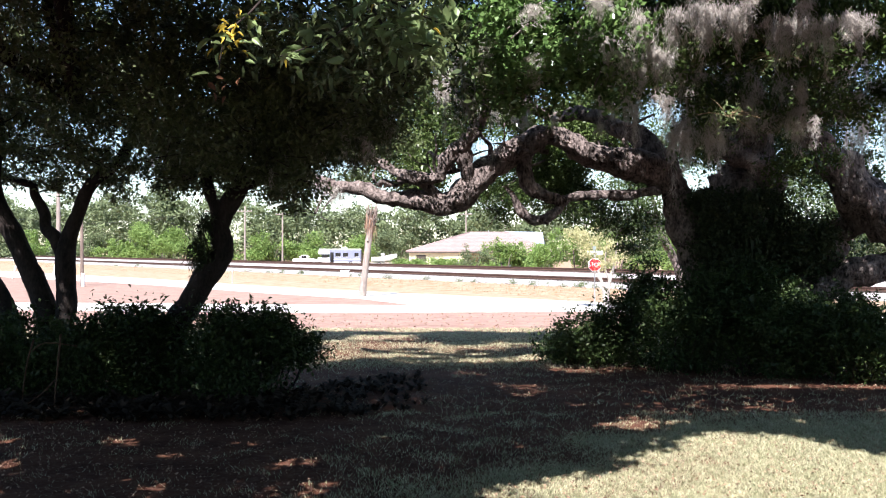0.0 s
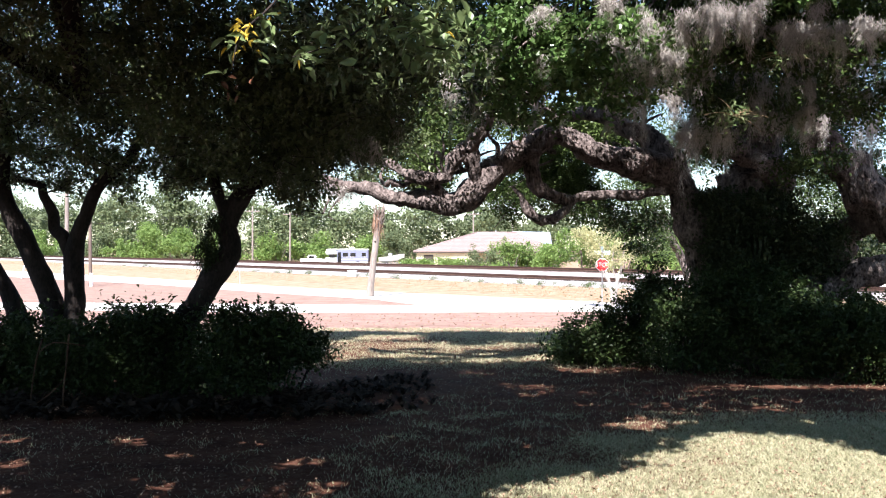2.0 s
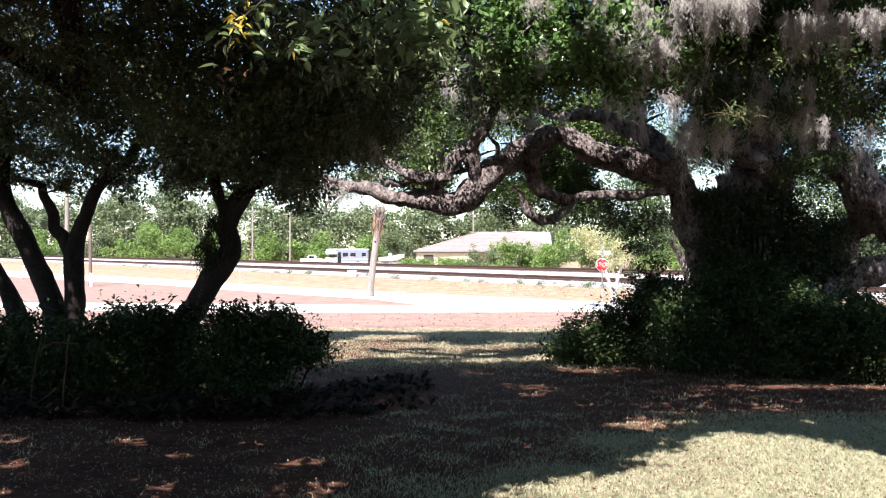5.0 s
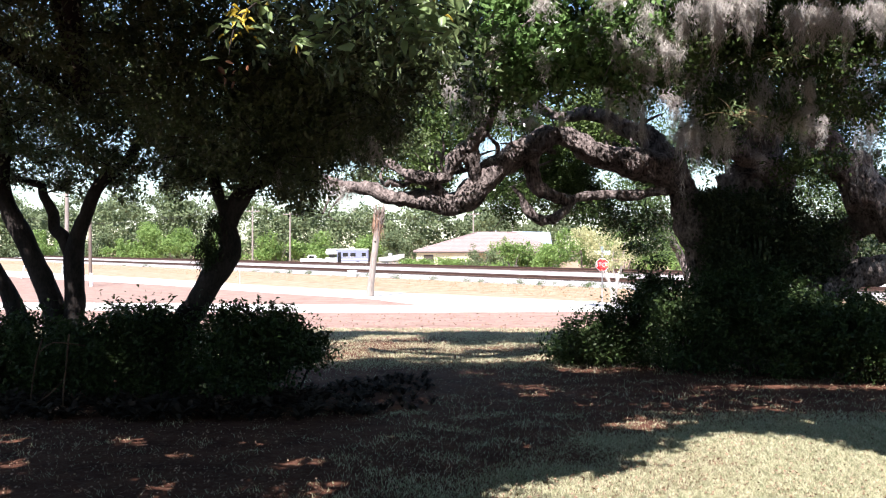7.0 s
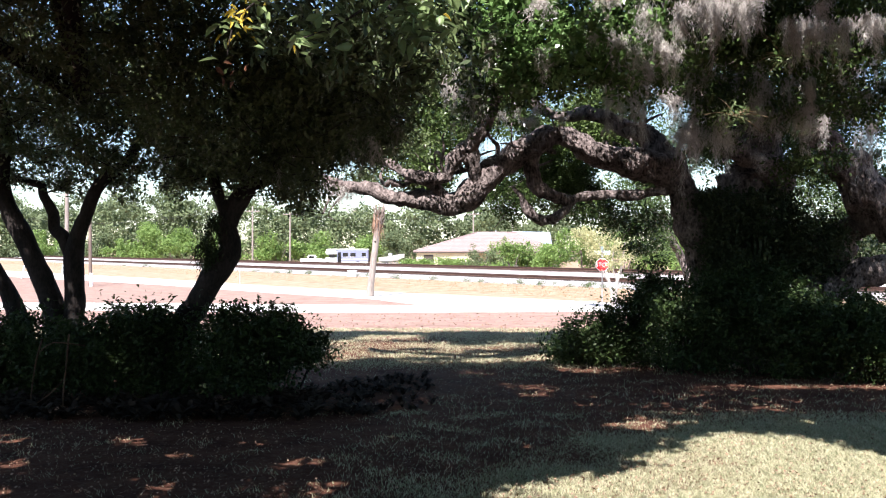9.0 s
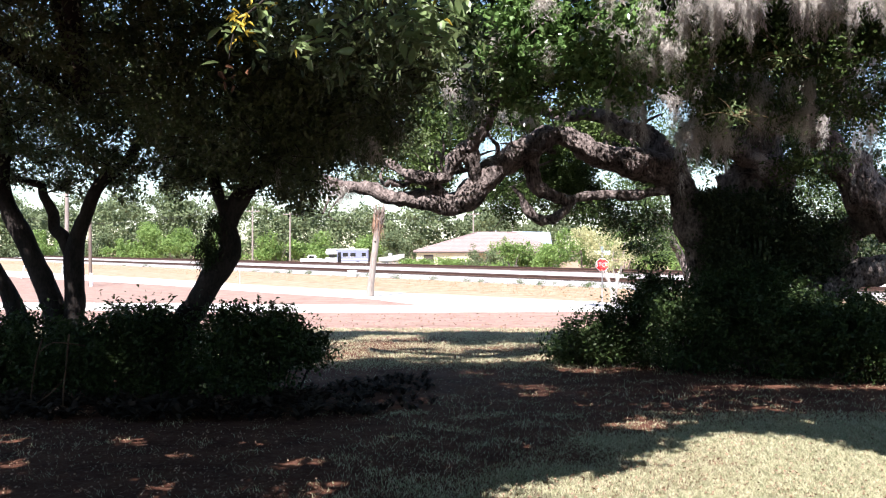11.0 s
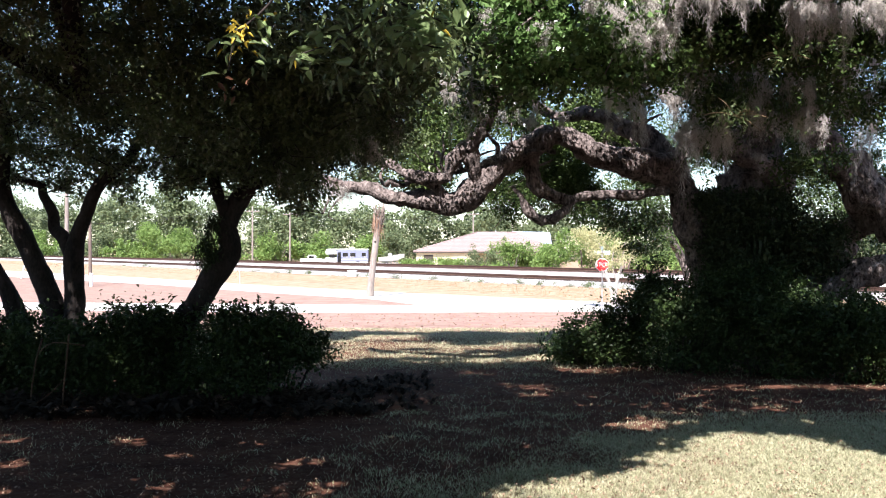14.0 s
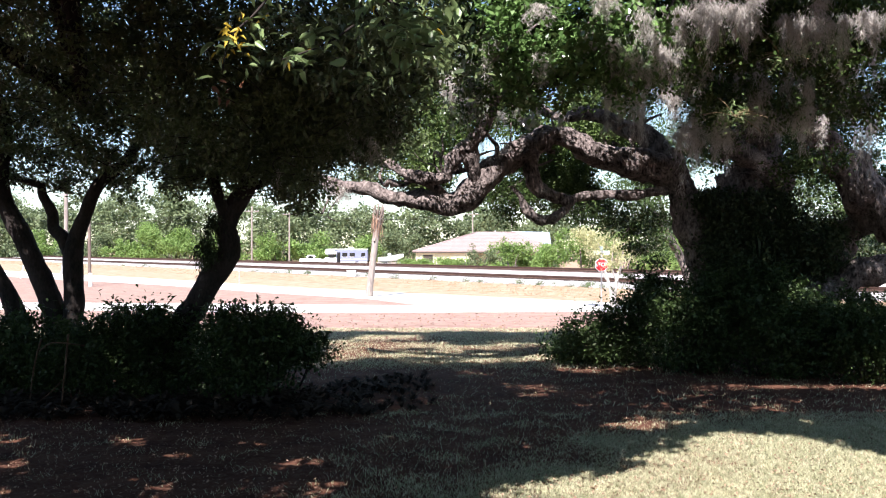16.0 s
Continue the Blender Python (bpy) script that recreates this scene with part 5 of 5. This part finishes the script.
def stop_sign():
    x, y = 7.55, 47.2
    s = thing("stop_sign", (x, y, 0), "red octagonal stop sign on a steel post at the junction", "road sign")
    part("post", Geo().box(-0.03, -0.02, -0.3, 0.03, 0.02, 2.95).mesh("post", False), STEEL, s)

    def octagon(r, y0, y1):
        g = Geo()
        for yy in (y0, y1):
            for k in range(8):
                a = math.pi / 8 + k * math.pi / 4
                g.v.append((r * math.cos(a), yy, 2.25 + r * math.sin(a)))
        g.f.append(tuple(range(8)))
        g.f.append(tuple(reversed(range(8, 16))))
        g.f += [(k, k + 8, (k + 1) % 8 + 8, (k + 1) % 8) for k in range(8)]
        return g
    rim = part("panel", octagon(0.335, -0.034, -0.024).mesh("panel", False), SIGN_WHITE, s, "white-rimmed octagonal panel")
    part("face", octagon(0.305, -0.040, -0.0345).mesh("face", False), SIGN_RED, rim, "red reflective face")
    cu = bpy.data.curves.new("lettering", "FONT")
    cu.body, cu.size, cu.align_x, cu.align_y, cu.extrude = "STOP", 0.26, "CENTER", "CENTER", 0.002
    tx = new("lettering", cu)
    tx.data.materials.append(SIGN_WHITE)
    tx.parent = rim
    tx.matrix_local = Matrix.Translation((0, -0.045, 2.25)) @ Matrix.Rotation(radians(90), 4, "X")
    part("street_plate", Geo().box(-0.38, -0.012, 2.72, 0.38, 0.004, 2.92).mesh("street_plate", False), SIGN_GREEN, s, "faded street name plate")
    part("street_plate", Geo().box(-0.012, -0.36, 2.95, 0.004, 0.36, 3.13).mesh("street_plate", False), SIGN_GREEN, s, "faded street name plate set crosswise")
    bar = part("plate_bar", Geo().box(-0.25, -0.017, 2.79, 0.25, -0.013, 2.85).mesh("plate_bar", False), SIGN_WHITE, s)


stop_sign()


def barrier_posts():
    for i, (x, y, h, lean) in enumerate(((-43.2, 102, 2.1, 14), (-39.5, 103, 2.3, 10), (-28.5, 80.6, 1.05, 0))):
        ob = thing("marker_post", Matrix.Translation((x, y, 0)) @ Matrix.Rotation(radians(lean), 4, "Y"), "white slanted guy marker by the road" if lean else "short white marker post beside a pole", "post", "white roadside markers")
        part("post", Geo().tube([(0, 0, -0.1), (0, 0, h * 0.5), (0, 0, h)], [0.1, 0.1, 0.08] if lean else [0.16, 0.16, 0.15], 8).mesh("post"), WHITE, ob)
    ob = thing("marker_post", (-14.6, 71.5, 0), "thin grey marker stake in dry grass", "post", "thin roadside stakes")
    part("post", Geo().tube([(0, 0, -0.1), (0, 0, 0.7), (0, 0, 1.45)], [0.035, 0.035, 0.03], 6).mesh("post"), STEEL, ob)
    b = thing("signal_box", (-8.9, 97.5, 0.3), "small white equipment box beside the track", "box")
    part("housing", Geo().box(-0.4, -0.3, 0, 0.4, 0.3, 0.55).mesh("housing", False), WHITE, b)
    part("lid", Geo().box(-0.45, -0.35, 0.551, 0.45, 0.35, 0.62).mesh("lid", False), WHITE, b)


barrier_posts()


def pale_tree():
    t = thing("small_tree", Matrix(), "small pale-barked tree with whitish flowering sprays", "tree")
    limbs(t, [([(8.58, 50.00, -0.15), (8.49, 50.00, 0.76), (8.35, 50.00, 1.32), (8.12, 50.00, 2.18), (7.84, 50.00, 3.31)], [0.14, 0.115, 0.095, 0.065, 0.03]),
              ([(8.59, 50.10, 0.04), (8.76, 50.10, 1.32), (8.99, 50.10, 2.17), (9.14, 50.00, 3.31)], [0.12, 0.09, 0.065, 0.03]),
              ([(8.76, 50.10, 1.32), (8.50, 49.90, 2.18), (8.61, 49.90, 3.31)], [0.045, 0.035, 0.015]),
              ([(8.35, 50.00, 1.32), (8.03, 49.80, 1.76), (7.96, 49.70, 2.41)], [0.04, 0.03, 0.015])], PALE_BARK, 0.15, 7)
    rng = np.random.default_rng(31)
    pts, cen = clumps(rng, [((7.69, 50.00, 3.45), (0.8, 0.8, 0.75), 70), ((8.97, 50.00, 2.74), (0.8, 0.8, 0.7), 50), ((7.05, 50.50, 3.75), (0.5, 0.5, 0.4), 24), ((7.15, 46.30, 2.71), (0.25, 0.2, 0.25), 9), ((7.78, 46.30, 2.24), (0.15, 0.2, 0.3), 6)], 26, 0.14)
    part("crown", quads_mesh("crown", leaf_quads(rng, pts, 0.12, 0.06)), LEAF_WHITE, t)


pale_tree()


# ------------------------------------------------------------- house, shed
def house():
    h = thing("house", (0, 0, 0), "low cream stucco house with pinkish hipped shingle roof", "house")
    x0, x1, y0, y1, ez = -4.4, 19.5, 165.6, 188.4, 2.55
    body = part("wall", Geo().box(x0, y0, -0.1, 5.2, y1, ez).mesh("wall", False), WALL, h)
    part("wall", Geo().box(5.203, y0 + 3.0, -0.1, x1, y1, ez).mesh("wall", False), WALL, h)
    for px in (5.35, 9.9, 14.5, 19.2):
        part("porch_post", Geo().box(px - 0.13, y0 + 0.05, -0.1, px + 0.13, y0 + 0.31, ez).mesh("porch_post", False), FRAME_DARK, h)
    o = 0.5
    a = [(x0 - o, y0 - o, ez), (x1 + o, y0 - o, ez), (x1 + o, y1 + o, ez), (x0 - o, y1 + o, ez)]
    r0, r1 = (6.0, 177.0, 5.9), (13.2, 177.0, 5.9)
    part("fascia", Geo().box(x0 - o, y0 - o, ez - 0.22, x1 + o, y1 + o, ez - 0.004).mesh("fascia", False), FRAME_DARK, h)
    g = Geo()
    g.v = [*a, r0, r1]
    g.f = [(0, 1, 5, 4), (3, 0, 4), (1, 2, 5), (2, 3, 4, 5)]
    roof = part("roof", g.mesh("roof", False), SHINGLE, h)

    def slope(p, q, s, t, n):
        """Shingle courses as low steps up one slope."""
        p, q, s, t = map(Vector, (p, q, s, t))
        up = (q - p).cross(t - p).normalized()
        for i in range(n):
            f0, f1 = i / n, (i + 1) / n
            c = Geo()
            c.v = [tuple(v) for v in (p.lerp(t, f0), q.lerp(s, f0), q.lerp(s, f0) + up * 0.07, p.lerp(t, f0) + up * 0.07, q.lerp(s, f1) + up * 0.02, p.lerp(t, f1) + up * 0.02)]
            c.f = [(0, 1, 2, 3), (3, 2, 4, 5)]
            part("shingle_course", c.mesh("shingle_course", False), SHINGLE, roof)
    slope(a[0], a[1], r1, r0, 24)
    slope(a[3], a[0], r0, r0, 24)
    part("ridge_cap", Geo().tube([Vector(r0) + Vector((0, 0, 0.05)), Vector(r1) + Vector((0, 0, 0.05))], [0.13, 0.13], 6, smooth=False).mesh("ridge_cap"), SHINGLE, roof)
    part("hip_cap", Geo().tube([Vector(a[0]) + Vector((0, 0, 0.08)), Vector(r0) + Vector((0, 0, 0.06))], [0.12, 0.12], 6, smooth=False).mesh("hip_cap"), SHINGLE, roof)
    part("window", Geo().box(-3.2, y0 - 0.05, 0.9, -1.6, y0 + 0.02, 2.0).mesh("window", False), FRAME_DARK, h)
    part("vent_pipe", Geo().tube([(9.5, 178.5, 5.4), (9.5, 178.5, 6.4)], [0.06, 0.06], 6, smooth=False).mesh("vent_pipe"), STEEL, roof)
    s = thing("shed", (0, 0, 0), "outbuilding with pale blue-grey metal roof", "shed")
    part("wall", Geo().box(14.2, 192.5, -0.1, 20.5, 198, 4.4).mesh("wall", False), WALL, s)
    g = Geo()
    g.v = [(13.7, 192, 4.4), (21, 192, 4.0), (21, 195.2, 6.3), (13.7, 195.2, 6.5), (13.7, 198.5, 4.4), (21, 198.5, 4.0)]
    g.v += [(x, y, z - 0.08) for x, y, z in g.v]
    g.f = [(0, 1, 2, 3), (3, 2, 5, 4), (6, 9, 8, 7), (9, 10, 11, 8), (0, 6, 7, 1), (1, 7, 8, 2), (0, 3, 9, 6)]
    roof = part("roof", g.mesh("roof", False), METAL_ROOF, s)
    for i in range(10):
        x = 13.9 + i * 0.75
        part("seam", Geo().tube([(x, 192, 4.41 - 0.055 * (x - 13.7)), (x, 195.2, 6.53 - 0.027 * (x - 13.7))], [0.035, 0.035], 4, smooth=False).mesh("seam"), METAL_ROOF, roof)


house()


# ------------------------------------------------------------- camper, pickup, boat
def wheel(parent, x, y, r):
    w = part("wheel", Geo().tube([(x, y - 0.12, r), (x, y - 0.09, r), (x, y + 0.09, r), (x, y + 0.12, r)], [r * 0.86, r, r, r * 0.86], 18, smooth=False).mesh("wheel"), RUBBER, parent)
    part("rim", Geo().tube([(x, y - 0.135, r), (x, y - 0.121, r)], [r * 0.5, r * 0.58], 14, smooth=False).mesh("rim"), STEEL, w)


def bevelled(x0, y0, z0, x1, y1, z1, b):
    bm = bmesh.new()
    bmesh.ops.create_cube(bm, size=1, matrix=Matrix.Translation(((x0 + x1) / 2, (y0 + y1) / 2, (z0 + z1) / 2)) @ Matrix.Diagonal((x1 - x0, y1 - y0, z1 - z0, 1)))
    bmesh.ops.bevel(bm, geom=bm.edges, offset=b, segments=3, affect="EDGES")
    me = bpy.data.meshes.new("shell")
    bm.to_mesh(me)
    return me


def camper():
    c = thing("motorhome", Matrix.Translation((-21.6, 183, -0.05)) @ Matrix.Diagonal((1.06, 1.0, 0.94, 1)), "grey-blue parked motorhome with white cab-over front", "motorhome")
    part("body", bevelled(2.0, 0, 0.75, 7.4, 2.4, 3.05, 0.1), RV_GREY, c)
    part("skirt", Geo().box(2.2, 0.02, 0.42, 7.3, 2.38, 0.76).mesh("skirt", False), WHITE, c)
    part("roof_cap", bevelled(0.1, 0.05, 3.051, 7.45, 2.35, 3.28, 0.08), WHITE, c)
    part("cab_over", bevelled(0.0, 0.05, 2.15, 1.98, 2.35, 3.049, 0.18), WHITE, c, "white cab-over bunk")
    part("cab", bevelled(-0.1, 0.2, 0.5, 1.98, 2.2, 1.6, 0.12), WHITE, c)
    part("cab_window", Geo().box(0.55, 0.15, 1.602, 1.7, 2.25, 2.148).mesh("cab_window", False), DARK_GLASS, c)
    part("hood", bevelled(-1.0, 0.3, 0.5, -0.102, 2.1, 1.25, 0.12), WHITE, c)
    part("entry_door", Geo().box(2.1, -0.03, 0.6, 2.7, -0.002, 2.6).mesh("entry_door", False), DARK_GLASS, c)
    for x0, x1 in ((3.0, 3.9), (4.3, 5.2), (6.3, 7.0)):
        w = part("window", Geo().box(x0, -0.035, 1.75, x1, -0.003, 2.5).mesh("window", False), DARK_GLASS, c)
        part("frame", Geo().box(x0 - 0.06, -0.025, 1.69, x1 + 0.06, -0.006, 1.748).mesh("frame", False), WHITE, w)
    part("stripe", Geo().box(2.1, -0.02, 1.15, 7.3, -0.002, 1.3).mesh("stripe", False), WHITE, c)
    part("roof_unit", bevelled(4.0, 0.7, 3.29, 5.0, 1.6, 3.6, 0.1), WHITE, c, "white rooftop air unit")
    for x in (0.3, 5.6):
        wheel(c, x, 0.12, 0.4)
        wheel(c, x, 2.28, 0.4)
    t = thing("pickup", (-26.0, 181, 0), "white pickup truck parked beside the motorhome", "pickup")
    part("bed", bevelled(0, 0, 0.55, 2.1, 1.9, 1.25, 0.08), WHITE, t)
    part("cab", bevelled(1.2, 0.1, 1.252, 2.9, 1.8, 1.9, 0.25), WHITE, t)
    part("front", bevelled(2.103, 0, 0.5, 4.0, 1.9, 1.24, 0.12), WHITE, t)
    part("side_window", Geo().box(1.6, 0.07, 1.35, 2.5, 0.098, 1.75).mesh("side_window", False), DARK_GLASS, t)
    for x in (0.7, 3.2):
        wheel(t, x, 0.1, 0.38)
        wheel(t, x, 1.8, 0.38)
    b = thing("boat", (-11.6, 180, 0), "white boat with sloping bow on a trailer", "boat")
    g = Geo()
    for s, (wd, zb, zt) in enumerate(((1.0, 0.7, 1.5), (1.05, 0.65, 1.55), (1.0, 0.7, 1.75), (0.6, 0.95, 2.0), (0.06, 1.5, 2.15))):
        x = s * 1.15
        g.v += [(x, -wd, zt), (x, -wd * 0.85, zb + 0.25), (x, 0, zb), (x, wd * 0.85, zb + 0.25), (x, wd, zt)]
    for s in range(4):
        for k in range(4):
            q = s * 5 + k
            g.f.append((q, q + 5, q + 6, q + 1))
        g.f.append((s * 5 + 4, s * 5 + 9, s * 5 + 5, s * 5))
    g.f.append((0, 1, 2, 3, 4))
    part("hull", g.mesh("hull", False), WHITE, b)
    part("windscreen", bevelled(1.7, -0.7, 1.76, 2.4, 0.7, 2.25, 0.1), STEEL, b)
    part("trailer", Geo().box(-0.2, -0.8, 0.42, 5.0, 0.8, 0.52).box(1.5, -0.06, 0.5, 1.6, 0.06, 0.75).mesh("trailer", False), STEEL, b)
    wheel(b, 1.4, -0.95, 0.33)
    wheel(b, 1.4, 0.95, 0.33)


camper()


# ------------------------------------------------------------- weeds along the ballast
def weeds():
    rng = np.random.default_rng(55)
    kinds = []
    for k in range(3):
        pts = rng.normal(size=(150, 3)) * np.array([0.35, 0.25, 0.16]) + np.array([0, 0, 0.2])
        kinds.append(quads_mesh("weed", leaf_quads(rng, pts[pts[:, 2] > 0], 0.22, 0.07, droop=-0.8)))
    for i in range(34):
        s = rng.uniform(-6, 60) if i < 22 else rng.uniform(-8, 130)
        at = RAIL_AT @ Vector((s, rng.uniform(-1.7, -0.3), 0.26))
        ob = thing("weed", (0, 0, 0), "low dusty weed clump at the edge of the ballast", "weed", "weeds along the track")
        part("foliage", kinds[i % 3], LEAF_FAR, ob)
        ob.matrix_world = Matrix.Translation(at) @ Matrix.Rotation(i * 1.1, 4, "Z") @ Matrix.Scale(rng.uniform(0.3, 0.85), 4)


weeds()


# ------------------------------------------------------------- wind
def motions():
    twig = [(0, -8, 8), (0.5, -18, 4), (1, -14, 0), (1.5, 8, 15), (2, 11, 9), (2.5, 2, 9), (3, 0, 30), (3.5, 9, -3), (4, 12, 3), (4.5, 4, 10), (5, -4, -2),
            (5.5, 6, 8), (6, 0, -6), (6.5, 3, -8), (7, 6, -9), (7.5, -3, -8), (8, 5, -6), (8.5, 3, -28), (9, 0, -9), (9.5, -4, 4), (10, 5, -6), (10.5, 8, 6),
            (11, 4, -4), (11.5, 9, 1), (12, 0, -5), (12.5, -3, -14), (13, 2, -14), (13.5, 15, 21), (14, -1, 9), (14.5, -4, -32), (15, 5, -2), (15.5, -21, 23), (16, -21, 11)]
    leafy = [(0, -9, 3), (0.5, -5, 17), (1, -2, 14), (1.5, -12, 6), (2, -10, 20), (2.5, -4, 19), (3, -1, 14), (3.5, -2, 17), (4, -5, 19), (4.5, 2, 8), (5, -4, -4),
             (5.5, 5, 10), (6, 0, -2), (6.5, 7, -11), (7, -2, -15), (7.5, 13, 5), (8, 7, 5), (8.5, 8, -14), (9, -4, -21), (9.5, 4, 0), (10, 9, 8), (10.5, -2, -10),
             (11, 5, 4), (11.5, 10, -12), (12, 1, -26), (12.5, -10, -20), (13, 5, 12), (13.5, 8, -9), (14, -2, -17), (14.5, -12, 19), (15, -2, 20), (15.5, 5, -1), (16, 8, -4)]
    moss_a = [(0, 4, 5), (0.5, -6, 0), (1, -4, 8), (1.5, -1, 9), (2, 8, 8), (2.5, -1, 18), (3, -1, 12), (3.5, 0, 15), (4, 2, 14), (4.5, 4, 2), (5, -3, -12),
              (5.5, 3, 4), (6, 0, 8), (6.5, 3, 2), (7, 8, -5), (7.5, 20, -30), (8, -6, 6), (8.5, 2, 5), (9, 4, -5), (9.5, 4, -8), (10, -6, 0), (10.5, 5, 10),
              (11, 10, -8), (11.3, 12, -20), (11.7, 10, -40), (12, 15, -45), (12.5, 4, -50), (13, 6, -40), (13.5, 0, -5), (14, 0, -50), (14.5, -8, 10), (15, -12, 26), (16, 2, 4)]
    moss_b = [(0, -19, 20), (0.5, -15, 22), (1, -15, 25), (1.5, -18, 28), (2, -10, 30), (2.5, -12, 34), (3, -8, 32), (3.5, -5, 38), (4, -5, 30), (4.7, 3, 12),
              (5.3, -6, 20), (6, 4, 8), (6.5, 5, 5), (7, 7, 2), (7.5, 0, -10), (8, 10, 0), (8.5, 5, 10), (9, 0, 25), (9.5, -6, 10), (10, 6, -10), (10.6, 14, -5),
              (11.3, 18, -38), (11.7, 31, -45), (12, 11, -12), (12.2, 40, -25), (12.5, -11, 15), (13, -24, 15), (13.3, 1, -18), (14, 6, -5), (14.5, 6, 0), (14.8, -27, 30), (15.4, 0, 10), (16, -3, 20)]
    # sway in units of 1 mm at 1.76 m: scaled by the distance of each thing
    x, y, z = twig_near.location
    k = 7.0 / 1761
    walk(twig_near, [(t, pose(x + a * k, y, z - b * k, 0.1 * b, 0.06 * a, 0)) for t, a, b in twig])
    x, y, z = branch_sunny.location
    k = 16.0 / 1761
    walk(branch_sunny, [(t, pose(x + a * k, y, z - b * k, 0.03 * b, 0.02 * a, 0)) for t, a, b in leafy])
    for i, ob in enumerate(moss_near):
        x, y, z = ob.location
        w = 0.85 + 0.3 * (i % 4) / 3
        walk(ob, [(t, pose(x + a * k * w, y, z - b * k, 0.06 * b * w + 1.2 * math.sin(3.1 * t + i), 0.16 * a * w + 1.5 * math.sin(2.3 * t + 2 * i), 0)) for t, a, b in (moss_a if x < 5.3 else moss_b)])
    for i, ob in enumerate(moss_mid):
        x, y, z = ob.location
        turn = (i * 77) % 360
        rows = []
        for j in range(33):
            t = j * 0.5
            a = 1.6 * math.sin(2.1 * t + 0.8 * i) + 1.1 * math.sin(4.7 * t + 1.7 * i)
            rows.append((t, pose(x, y, z, 0.7 * math.sin(2.9 * t + i), a, turn)))
        walk(ob, rows)


motions()
